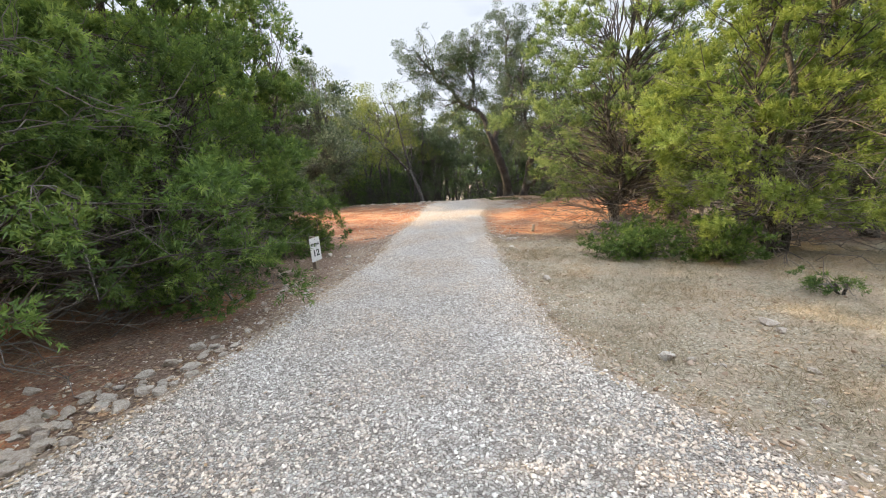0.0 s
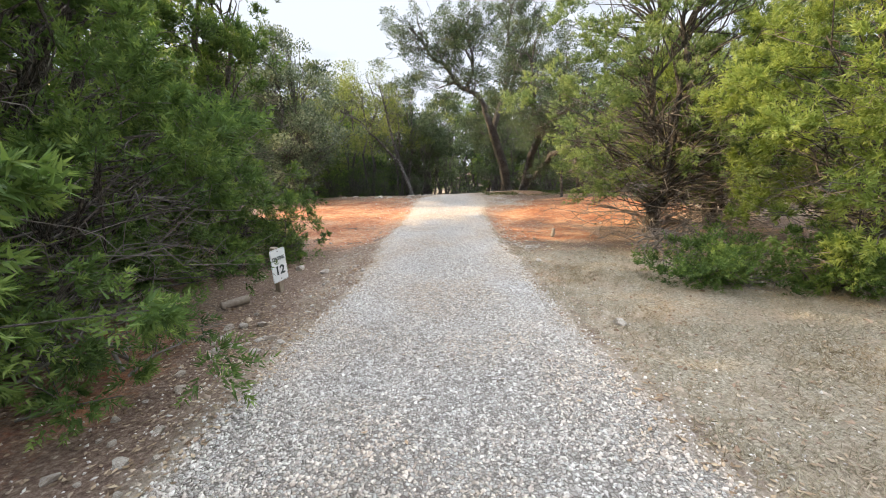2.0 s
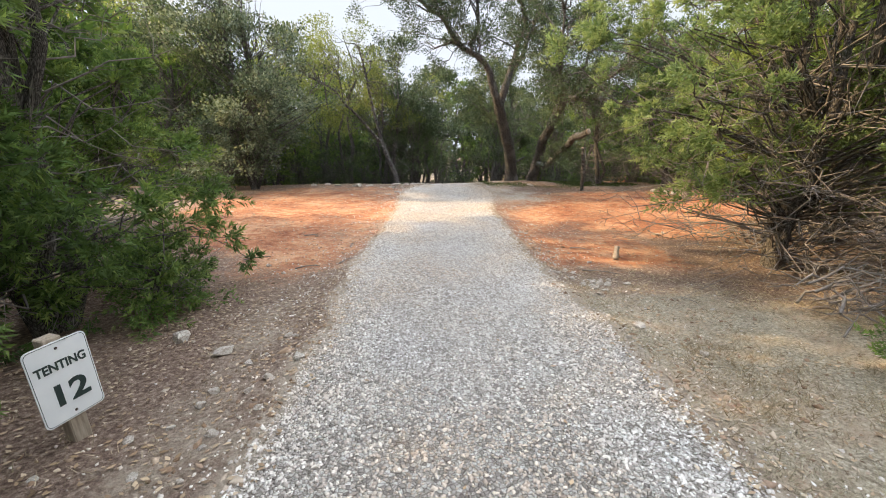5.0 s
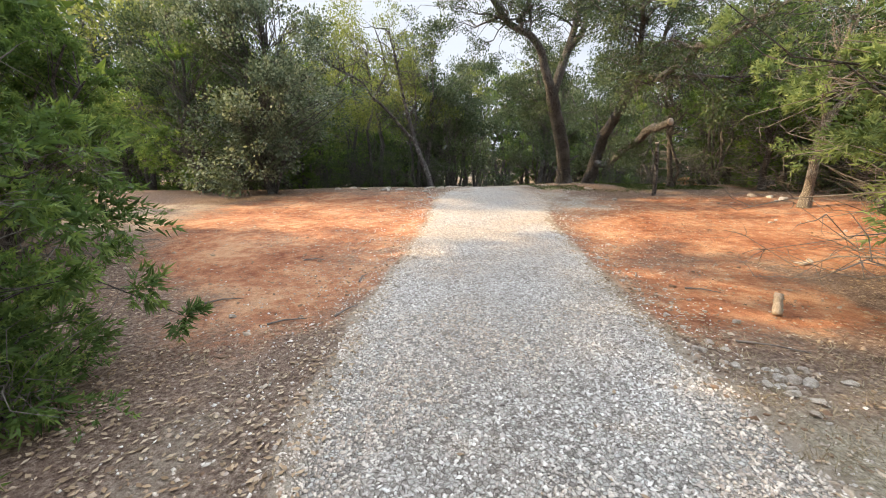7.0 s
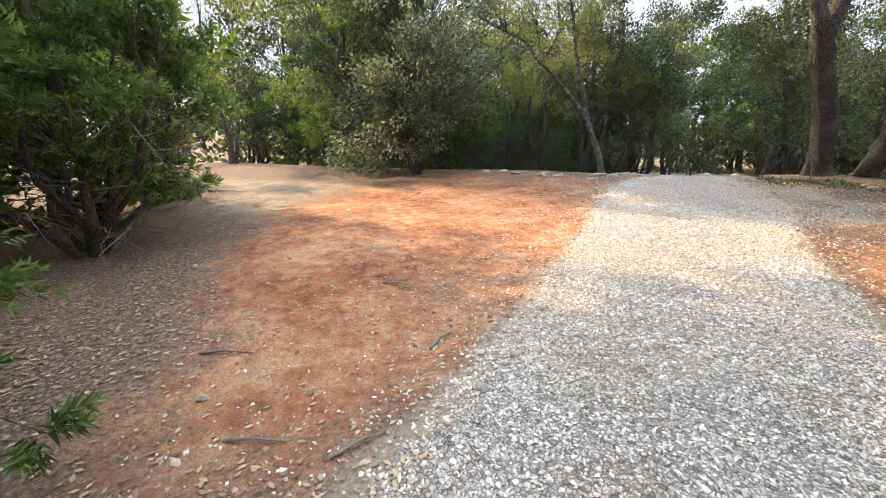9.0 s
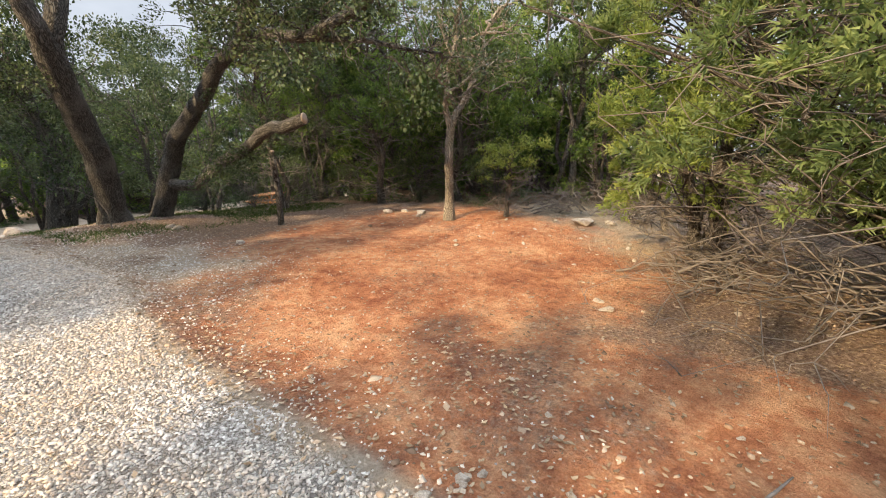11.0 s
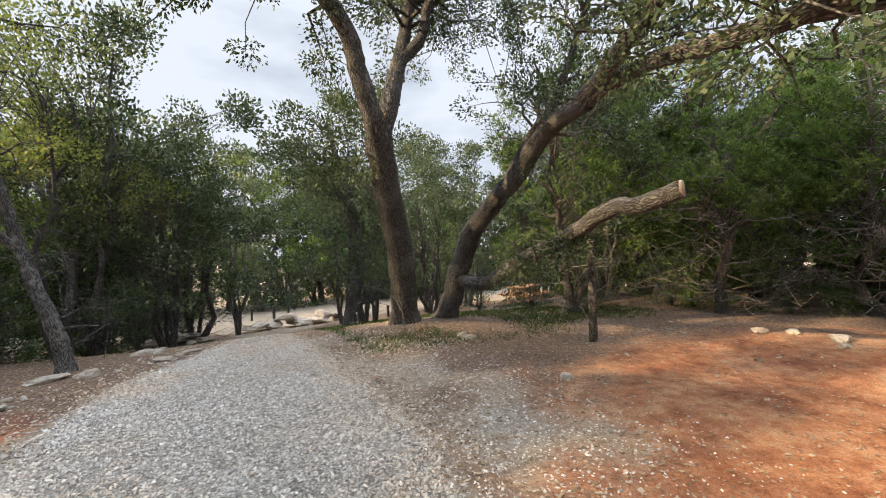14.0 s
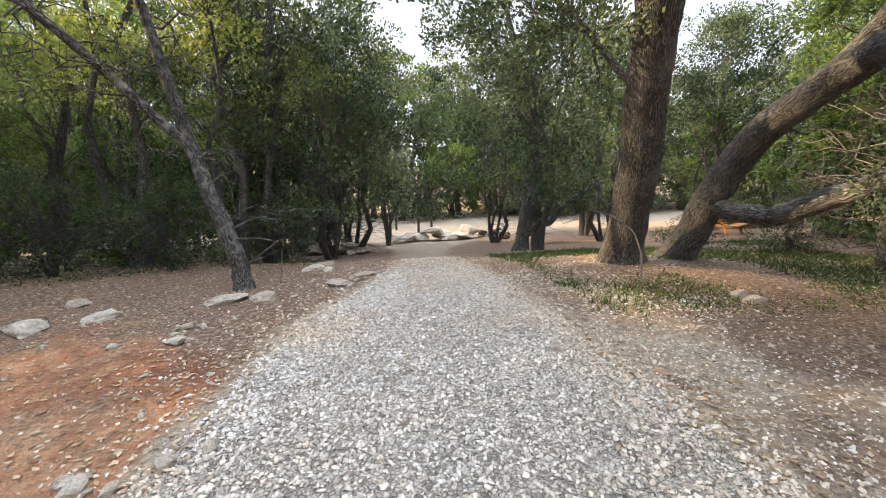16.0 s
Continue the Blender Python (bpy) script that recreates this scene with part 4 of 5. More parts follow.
hero_tree("crooked_tree", "crooked small dark tree with two stems and a broken stub", 3.6, 26.2, [
    ([(3.6, 26.2, -0.4), (3.8, 26.4, 0.5), (4.25, 26.9, 1.4), (4.1, 27.0, 2.4), (3.9, 27.2, 3.6), (3.5, 27.3, 5.0)], 0.15, 0.04),
    ([(3.7, 26.3, 0.0), (4.2, 26.1, 0.3), (4.7, 26.0, 0.85), (5.2, 25.9, 1.15)], 0.09, 0.03),
    ([(4.1, 27.0, 2.3), (4.7, 27.0, 3.0), (5.1, 27.2, 4.2)], 0.07, 0.02),
], (MAT_OAK, MAT_BARK, MAT_BARK), 25, [(0, 0.5, 1.0, 16, 1.3, 0.2), (2, 0.3, 1.0, 10, 1.2, 0.2)], per=60, leaf=0.055, clump=0.3, base_sides=9, bare=[(0, 0.25, 1.0, 26, 1.2), (2, 0.1, 1.0, 14, 1.0)])

# the woods around: a few kinds of trees, set out again and again
WOODS = "woods behind the clearing"
def wood_kinds(fine, x0):
    """The five kinds of wood plants, with small leaves for near ones and fewer, larger ones for far."""
    k, g = (2.4, 0.58) if fine else (1.0, 0.95)
    o = dict(group=WOODS, cheap=True)
    return [
        crown_tree("wood_tree", x0 - 1.3, 26.6, 6.8, 2.2, OAK, "slim dark-stemmed oak at the edge of the woods", "tree", 31, clumps=140, per=int(38 * k), leaf=0.14 * g, aspect=0.32, low=0.20, fat=0.62, stems=3, trunk_r=0.09, clear=0.12, clump=0.36, dead=10, **o),
        crown_tree("wood_tree", x0 - 3.4, 26.4, 7.8, 2.0, ELM, "tall thin tree with light yellow-green leaves", "tree", 32, clumps=84, per=int(30 * k), mass=7, leaf=0.13 * g, aspect=0.32, low=0.25, fat=0.66, stems=2, trunk_r=0.10, clear=0.22, clump=0.34, dead=10, **o),
        crown_tree("wood_tree", x0 - 9.6, 23.4, 5.8, 2.2, JUN, "dark green juniper in the woods", "tree", 33, clumps=150, per=int(36 * k), leaf=0.16 * g, aspect=0.22, low=0.03, stems=3, trunk_r=0.09, clump=0.36, dead=12, feather=True, **o),
        crown_tree("wood_tree", x0 + 0.2, 29.6, 6.2, 2.2, OAK, "small many-stemmed oak with dark bare lower stems", "tree", 34, clumps=120, per=int(36 * k), leaf=0.14 * g, aspect=0.32, low=0.26, fat=0.62, stems=5, trunk_r=0.07, clear=0.15, clump=0.36, dead=20, **o),
        crown_tree("thicket_shrub", x0 - 4.5, 28.0, 2.6, 1.7, OAK, "dark tangled undergrowth among the trees", "shrub", 35, clumps=90, per=int(20 * k), leaf=0.13 * g, aspect=0.32, low=0.05, fat=0.5, stems=7, trunk_r=0.03, clump=0.36, dead=44, group="undergrowth in the woods", cheap=True),
    ]


near_kinds, far_kinds = wood_kinds(True, 0.0), wood_kinds(False, -22.0)
wr = np.random.default_rng(77)
spots = []


def clear_of(x, y, gap):
    if y < 26 and -9 < x < 7.5:
        return False
    if 26 <= y < 34 and np.interp(y, L_Y, L_X) - 1.3 < x < np.interp(y, R_Y, R_X) + 1.6:
        return False
    if (35.0 < y < 41.8 and x > -9) or (8 < x < 15 and 26.5 < y < 34.5):
        return False
    if 6 < x < 9 and y < 22:
        return False
    if -9 < x < 12 and y < 14:
        return False
    if 9.5 > x > 4 and 24 < y < 28.5:
        return False
    if -15 < x < -6 and 14.2 < y + 0.226 * x < 19.5:
        return False
    return all((x - a) ** 2 + (y - b) ** 2 > gap * gap for a, b in spots)


def plant(n, xa, xb, ya, yb, gap, weights, size=1.0, kinds=far_kinds):
    got = 0
    for _ in range(n * 40):
        x, y = wr.uniform(xa, xb), wr.uniform(ya, yb)
        if got >= n:
            break
        if clear_of(x, y, gap):
            spots.append((x, y))
            got += 1
            k = kinds[wr.choice(5, p=weights)]
            s = wr.uniform(0.8, 1.15) * size
            m = pose(x, y, float(height(x, y)), 0, 0, wr.uniform(0, 360))
            copy_thing(k, m).scale = (s, s, s * wr.uniform(0.85, 1.1))


plant(6, -8.5, -3.6, 26.2, 30, 1.5, (0.1, 0.7, 0.0, 0.2, 0.0), 0.75, near_kinds)
plant(9, -2.2, 6, 25.4, 31, 1.35, (0.35, 0.25, 0.0, 0.3, 0.1), 0.76, near_kinds)
plant(13, -15, -3, 28, 35, 1.6, (0.16, 0.54, 0.1, 0.14, 0.06), 1.1)
plant(5, -3, 1, 30, 34.5, 1.6, (0.1, 0.5, 0.0, 0.3, 0.1), 0.66, near_kinds)
plant(16, 8, 16, 19.5, 28, 1.7, (0.25, 0.05, 0.5, 0.15, 0.05), 0.9, near_kinds)
plant(10, 11, 18, 9, 19, 1.9, (0.1, 0.1, 0.6, 0.1, 0.1))
plant(9, -20, -9, 8, 28, 2.2, (0.2, 0.2, 0.35, 0.1, 0.15))
plant(12, -20, 26, 44, 50, 1.9, (0.35, 0.3, 0.15, 0.2, 0.0), 1.35)
plant(26, -16, 26, 41.8, 44.5, 1.4, (0.05, 0.0, 0.65, 0.0, 0.3), 1.2)
# next two plantings added west of the lower road to shade it
plant(9, -20, -9, 33, 46, 2.2, (0.4, 0.2, 0.3, 0.1, 0.0), 1.4)
plant(12, -24, -12, 28, 46, 1.8, (0.3, 0.2, 0.4, 0.1, 0.0), 1.3)
plant(14, 15, 25, 18, 34, 1.8, (0.3, 0.05, 0.45, 0.1, 0.1), 1.1)
plant(10, 4, 26, 42.5, 47, 1.6, (0.4, 0.2, 0.2, 0.2, 0.0), 1.3)
plant(6, -16, -7.5, -5, 9, 2.4, (0.1, 0.1, 0.7, 0.1, 0.0))


# junipers added behind the left row, mostly unseen, to keep sun off the drive
for x, y, g in ((-8.6, 5.6, 1.15), (-8.8, 9.4, 1.15), (-10.2, 12.4, 1.1), (-8.0, 1.8, 1.2), (-7.4, -1.6, 1.15), (-11.5, 7.2, 1.2), (-7.7, 11.6, 1.3), (-9.3, 7.5, 1.25), (-10.0, 14.5, 1.2), (-12.4, 13.6, 1.25), (-9.6, 14.9, 1.42)):
    copy_thing(far_kinds[2], pose(x, y, float(height(x, y)), 0, 0, 40 * x)).scale = (g, g, g)


for x, y, g in ((-7.6, 24.3, 0.55), (-5.2, 24.6, 0.45), (-4.1, 25.4, 0.6), (-2.6, 25.6, 0.5), (-1.1, 26.3, 0.45), (-2.5, 31.0, 0.8), (-0.9, 33.2, 0.7), (-4.0, 30.0, 0.8), (-1.6, 34.4, 0.6), (6.4, 24.6, 0.4), (7.4, 23.8, 0.4), (8.2, 22.6, 0.45), (9.2, 21.4, 0.4), (9.8, 19.6, 0.5), (10.2, 17.4, 0.5)):
    copy_thing(near_kinds[4], pose(x, y, float(height(x, y)), 0, 0, 50 * x)).scale = (g, g, g)
# oaks of the woods; the first four added to shade leaning_tree and the drive
for x, y, g in ((-8.9, 22.7, 0.95), (-8.6, 25.2, 0.75), (-11.2, 25.8, 1.05), (-12.6, 27.5, 1.1), (15.2, 33.6, 1.25), (17.6, 35.0, 1.4), (14.4, 27.6, 1.1), (12.2, 25.3, 1.0), (10.6, 24.2, 0.9), (9.4, 33.4, 1.2), (12.2, 34.4, 1.25)):
    copy_thing(near_kinds[0], pose(x, y, float(height(x, y)), 0, 0, 90 * x)).scale = (g, g, g)
for x, y, g in ((1.4, 32.8, 0.9), (4.9, 31.6, 0.9), (7.6, 29.3, 0.9)):
    copy_thing(near_kinds[3], pose(x, y, float(height(x, y)), 0, 0, 70 * x)).scale = (g, g, g)


# low dark junipers under the elms
for x, y, g in ((-5.6, 25.7, 0.55), (-7.5, 26.5, 0.7), (-3.9, 27.4, 0.55), (-2.4, 28.6, 0.5)):
    copy_thing(near_kinds[2], pose(x, y, float(height(x, y)), 0, 0, 60 * y)).scale = (g, g, g)
# dark junipers closing the clearing towards the east
for x, y, g in ((12.4, 15.4, 0.85), (13.6, 17.2, 1.0), (12.0, 18.9, 0.9), (15.2, 14.0, 0.95), (14.6, 19.6, 1.1), (11.4, 20.9, 0.95), (13.2, 22.0, 1.1), (16.4, 16.4, 1.1)):
    copy_thing(near_kinds[2], pose(x, y, float(height(x, y)), 0, 0, 60 * y)).scale = (g, g, g)


def far_woods():
    """The woods all round, beyond where single trees can be told apart."""
    r = np.random.default_rng(88)
    n = 34000
    a = r.uniform(0, 6.283, n)
    d = r.uniform(0, 9, n)
    x, y = np.cos(a) * (33 + d), 20 + np.sin(a) * (38 + d)
    top = 6.5 + 1.6 * wave(x, y, 0.35, 1.0) + 1.2 * wave(x, y, 1.1, 2.0) + 0.25 * d
    z = height(x, y) + top * r.uniform(0, 1, n) ** 0.8
    c = np.stack([x, y, z], -1)
    ln = r.uniform(0.35, 0.7, n)
    v = leaf_quads(c, r.normal(size=(n, 3)), ln, ln * 0.4, r)
    v[:, 2] = np.maximum(v[:, 2], height(v[:, 0], v[:, 1]))
    return tagged(new("far_woods", leaf_mesh("far_woods", v, r.uniform(0, 1, n), 4, MAT_OAK)), "dense dark woods closing the view in the distance", "woods", kind="stuff")


far_woods()


# ---- rocks, wood and made things ----
def rock_mesh(seed, flat, cuts=3):
    """A broken block of limestone: a lumpy ball with chipped flat faces."""
    bm = bmesh.new()
    bmesh.ops.create_icosphere(bm, subdivisions=cuts, radius=1.0)
    r = random.Random(seed)
    planes = []
    for _ in range(16):
        d = Vector((r.gauss(0, 1), r.gauss(0, 1), r.gauss(0, 0.8))).normalized()
        planes.append((d, r.uniform(0.5, 0.8)))
    for v in bm.verts:
        for d, h in planes:
            k = v.co.dot(d) - h
            if k > 0:
                v.co -= d * k
        v.co *= 1 + 0.07 * noise.noise(v.co * 2.3 + Vector((seed, 0, 0))) + 0.04 * noise.noise(v.co * 6 + Vector((0, seed, 0)))
        v.co.z *= flat
    me = bpy.data.meshes.new("rock")
    bm.to_mesh(me)
    bm.free()
    me.materials.append(MAT_ROCK)
    return me


ROCKS = [rock_mesh(3 + i, (0.62, 0.5, 0.75, 0.42, 0.58, 0.68)[i], 2) for i in range(6)]
BIG = [rock_mesh(31 + i, (0.34, 0.28, 0.42)[i], 3) for i in range(3)]
rr = random.Random(5)


def rock(x, y, size, meshes=ROCKS, label="pale weathered limestone rock on the ground", group="rocks along the drive", sink=0.3, lift=0.0, tilt=12, stretch=1.35):
    me = rr.choice(meshes)
    ob = tagged(new("rock", me), label, "rock", group)
    s = (size * rr.uniform(0.9, stretch), size * rr.uniform(0.75, 1.05), size * rr.uniform(0.75, 1.1))
    z = float(height(x, y)) + size * 0.5 * (1 - sink) + lift
    ob.matrix_basis = pose(x, y, z - size * 0.15, rr.uniform(-tilt, tilt), rr.uniform(-tilt, tilt), rr.uniform(0, 360)) @ Matrix.Diagonal((*s, 1))
    return ob


# a heap of rocks beside the drive at its mouth, thinning out along the verge
for _ in range(62):
    y = 1.5 + 2.6 * rr.random() ** 1.1
    x = float(np.interp(y, L_Y, L_X)) - 0.12 - abs(rr.gauss(0.28, 0.26))
    rock(x, y, rr.uniform(0.03, 0.095), label="pale broken limestone rock heaped along the verge")
for _ in range(44):
    rock(rr.gauss(-2.95, 0.26), rr.gauss(2.6, 0.36), rr.uniform(0.035, 0.10), label="pale broken limestone rock heaped along the verge")
for _ in range(46):
    y = rr.uniform(3.8, 9.6)
    x = float(np.interp(y, L_Y, L_X)) - 0.1 - abs(rr.gauss(0.3, 0.35))
    rock(x, y, rr.uniform(0.02, 0.065))
for _ in range(18):
    rock(rr.gauss(-2.4, 0.22), rr.gauss(6.2, 0.4), rr.uniform(0.03, 0.085))
for _ in range(14):
    rock(rr.gauss(1.85, 0.22), rr.gauss(10.6, 0.35), rr.uniform(0.025, 0.065))
for _ in range(40):
    y = rr.uniform(8.5, 14)
    x = float(np.interp(y, R_Y, R_X)) + 0.1 + abs(rr.gauss(0.3, 0.5))
    rock(x, y, rr.uniform(0.015, 0.05))
for _ in range(36):
    rock(rr.uniform(6.0, 9.2), rr.uniform(13.2, 16.8), rr.uniform(0.015, 0.06), label="small stone among dry leaves and brush")
for _ in range(36):
    y = rr.uniform(18.6, 25)
    rock(float(np.interp(y, L_Y, L_X)) - abs(rr.gauss(0.3, 0.7)), y, rr.uniform(0.02, 0.07))
for _ in range(24):
    y = rr.uniform(18, 23)
    rock(float(np.interp(y, R_Y, R_X)) + abs(rr.gauss(0.6, 0.8)), y, rr.uniform(0.015, 0.045))
for x, y, s in ((1.92, 3.33, 0.11), (2.1, 3.28, 0.05), (3.41, 4.07, 0.12), (3.36, 3.85, 0.08), (2.55, 2.56, 0.05), (2.3, 3.16, 0.04), (2.9, 2.98, 0.06),
                (-1.12, 12.57, 0.06), (-0.99, 13.8, 0.065), (-1.02, 13.01, 0.05), (-0.08, 10.45, 0.05), (1.85, 10.7, 0.07), (1.74, 10.58, 0.06), (1.8, 10.44, 0.06),
                (4.49, 13.71, 0.09), (4.72, 13.83, 0.07), (1.68, 13.89, 0.05), (5.0, 12.56, 0.06), (4.24, 19.6, 0.09), (-2.69, 11.95, 0.05), (-2.72, 9.55, 0.12), (-2.21, 9.23, 0.10),
                (1.61, 9.36, 0.09), (1.63, 6.29, 0.09), (-2.36, 6.81, 0.08), (7.86, 19.28, 0.15), (8.1, 18.95, 0.12), (8.02, 18.4, 0.16), (7.75, 18.3, 0.10), (4.22, 21.8, 0.11),
                (1.77, 21.04, 0.07), (2.49, 21.4, 0.06), (-0.41, 20.44, 0.06), (-1.16, 21.98, 0.10), (-0.95, 20.34, 0.08), (-0.82, 19.97, 0.07), (-1.19, 22.3, 0.07), (1.67, 21.3, 0.05), (-0.99, 20.39, 0.05)):
    rock(x, y, s, label="single pale rock lying on bare ground")
for x, y, s in ((-2.63, 22.6, 0.26), (-2.1, 22.75, 0.22), (-0.66, 22.95, 0.24), (-1.05, 23.0, 0.2), (-0.34, 24.8, 0.2), (-0.1, 24.5, 0.14), (0.1, 23.5, 0.18), (0.4, 23.9, 0.16), (-3.4, 22.9, 0.22), (-2.6, 23.3, 0.16), (4.24, 21.66, 0.15), (-0.2, 25.6, 0.2), (-4.4, 23.2, 0.2), (-3.9, 23.4, 0.18)):
    rock(x, y, s, BIG, "flat whitish limestone slab half buried at the edge of the woods", "limestone slabs", 0.55, tilt=5)
for x, y, s in ((8.5, 14.85, 0.27), (8.9, 14.4, 0.16)):
    rock(x, y, s, ROCKS, "yellowish sunlit limestone boulder in brush", "", 0.3)
# slabs stacked beside the lower drive
for x, y, s, lift in ((-0.7, 29.9, 0.5, 0.0), (-0.2, 29.7, 0.42, 0.0), (0.3, 29.6, 0.4, 0.0), (-0.45, 29.8, 0.45, 0.18), (0.15, 29.65, 0.36, 0.16), (0.5, 29.3, 0.22, 0.0), (0.1, 29.1, 0.2, 0.0),
                      (2.0, 34.0, 0.7, 0.0), (2.8, 34.3, 0.6, 0.0), (3.7, 34.4, 0.75, 0.0), (4.6, 34.5, 0.7, 0.0), (3.2, 34.2, 0.6, 0.22), (4.9, 34.6, 0.55, 0.2), (3.9, 33.9, 0.5, 0.0), (5.5, 34.9, 0.5, 0.0)):
    rock(x, y, s, BIG, "big flat limestone slab stacked beside the lower drive", "stacked slabs", 0.15, lift, 5)


def beam(name, a, b, w, h, mat, parent=None, edge=0.006, label=""):
    """A sawn board or post from a to b, w wide and h thick, with eased edges."""
    a, b = Vector(a), Vector(b)
    bm = bmesh.new()
    bmesh.ops.create_cube(bm, size=1.0)
    L = (b - a).length
    for v in bm.verts:
        v.co = Vector((v.co.x * w, v.co.y * h, (v.co.z + 0.5) * L))
    bmesh.ops.bevel(bm, geom=bm.edges[:], offset=edge, segments=1, affect="EDGES")
    q = (b - a).to_track_quat("Z", "Y").to_matrix().to_4x4()
    bm.transform(Matrix.Translation(a) @ q)
    me = bpy.data.meshes.new(name)
    bm.to_mesh(me)
    bm.free()
    me.materials.append(mat)
    return part(name, me, parent, label)


def letters(name, text, size, at, mat, parent, width=None):
    """Raised lettering on the front (-y) of a sign."""
    cu = bpy.data.curves.new(name, "FONT")
    cu.body, cu.size, cu.align_x, cu.align_y, cu.extrude, cu.offset = text, size, "CENTER", "CENTER", 0.001, 0.03 * size
    tmp = bpy.data.objects.new("tmp", cu)
    scene.collection.objects.link(tmp)
    me = bpy.data.meshes.new_from_object(tmp.evaluated_get(bpy.context.evaluated_depsgraph_get()))
    bpy.data.objects.remove(tmp)
    if width:
        xs = [v.co.x for v in me.vertices]
        k = width / (max(xs) - min(xs))
        me.transform(Matrix.Diagonal((k, 1, 1, 1)))
    me.transform(Matrix.Translation(at) @ pose(0, 0, 0, 90, 0, 0))
    me.materials.clear()
    me.materials.append(mat)
    return part(name, me, parent)


def campsite_sign(x, y, turn, lean):
    root = thing("campsite_sign", x, y, float(height(x, y)), "white metal site sign lettered TENTING 12 on a short wooden post", "sign")
    root.rotation_euler = (radians(lean[0]), radians(lean[1]), radians(turn))
    beam("post", (0, 0.055, -0.2), (0, 0.055, 0.68), 0.09, 0.09, MAT_POST, root)
    w, h, z0 = 0.305, 0.49, 0.17
    bm = bmesh.new()
    corner = 0.03
    pts = []
    for cx, cz, a0 in ((w / 2 - corner, h - corner, 0), (-w / 2 + corner, h - corner, 90), (-w / 2 + corner, corner, 180), (w / 2 - corner, corner, 270)):
        for k in range(5):
            t = radians(a0 + 22.5 * k)
            pts.append((cx + corner * math.cos(t), cz + corner * math.sin(t)))
    front = [bm.verts.new((px, 0.0, z0 + pz)) for px, pz in pts]
    face = bm.faces.new(front)
    ext = bmesh.ops.extrude_face_region(bm, geom=[face])
    bmesh.ops.translate(bm, verts=[g for g in ext["geom"] if isinstance(g, bmesh.types.BMVert)], vec=(0, 0.006, 0))
    bmesh.ops.recalc_face_normals(bm, faces=bm.faces[:])
    me = bpy.data.meshes.new("sign_plate")
    bm.to_mesh(me)
    bm.free()
    me.materials.append(MAT_SIGN)
    plate = part("sign_plate", me, root, "white enamelled plate with rounded corners")
    # thin dark border line
    bt = Tubes()
    loop = [(px * 0.955, -0.0005, z0 + h / 2 + (pz - h / 2) * 0.968) for px, pz in pts]
    bt.add(loop + loop[:1], [0.0016] * (len(loop) + 1), 4)
    part("border_line", bt.mesh("border_line", MAT_INK), plate)
    letters("lettering", "TENTING", 0.075, (0, -0.002, z0 + 0.345), MAT_INK, plate, 0.25)
    letters("number", "12", 0.18, (0, -0.002, z0 + 0.165), MAT_INK, plate, 0.165)
    for z in (z0 + 0.04, z0 + h - 0.04):
        bt = Tubes()
        bt.add([(0, 0.002, z), (0, -0.003, z), (0, -0.0045, z)], (0.008, 0.008, 0.001), 8)
        part("bolt", bt.mesh("bolt", MAT_IRON), plate)
    return root


campsite_sign(-2.58, 8.2, 67, (0, -4))


def log(name, pts, ra, rb, mat, label, category="log", cut=True, group=""):
    p = np.array(pts, float)
    x, y = p[0, 0], p[0, 1]
    z = float(height(x, y))
    root = thing(name, x, y, z, label, category, group)
    q = p - np.array((x, y, 0))
    if cut:
        q[:, 2] += [float(height(a, b)) - z for a, b in p[:, :2]]
    r = np.random.default_rng(int(abs(x * 100 + y * 10)))
    t = np.linspace(0, len(q) - 1, 4 * len(q))
    f = np.stack([np.interp(t, np.arange(len(q)), q[:, j]) for j in range(3)], -1)
    f[1:-1] += r.normal(0, ra * 0.04, (len(f) - 2, 3))
    tb = Tubes()
    tb.add(f, np.linspace(ra, rb, len(f)), 9 if ra > 0.03 else 5, r, 0.1)
    part("stem", tb.mesh("stem", mat), root)
    if ra > 0.03:
        for e, w in ((f[0], f[0] - f[1]), (f[-1], f[-1] - f[-2])):
            disc("sawn_end", e, w, (ra if e is f[0] else rb) * 0.98, MAT_CUT, root)
    return root


log("log", [(-3.12, 7.46, 0.04), (-2.99, 7.58, 0.055), (-2.88, 7.68, 0.06)], 0.05, 0.06, MAT_CUT, "short pale sawn log lying in leaf litter")
log("log", [(2.66, 11.85, 0.03), (2.69, 11.9, 0.12), (2.71, 11.93, 0.2)], 0.045, 0.04, MAT_POST, "short pale stub of cut wood in dead grass", "stump", cut=False)
# the pole under the sawn limb
log("leaning_pole", [(5.87, 20.63, -0.15), (5.85, 20.6, 0.6), (5.78, 20.52, 1.2), (5.72, 20.47, 1.55)], 0.065, 0.05, MAT_BARK_GREY, "weathered grey pole propping the sawn oak limb", "pole")
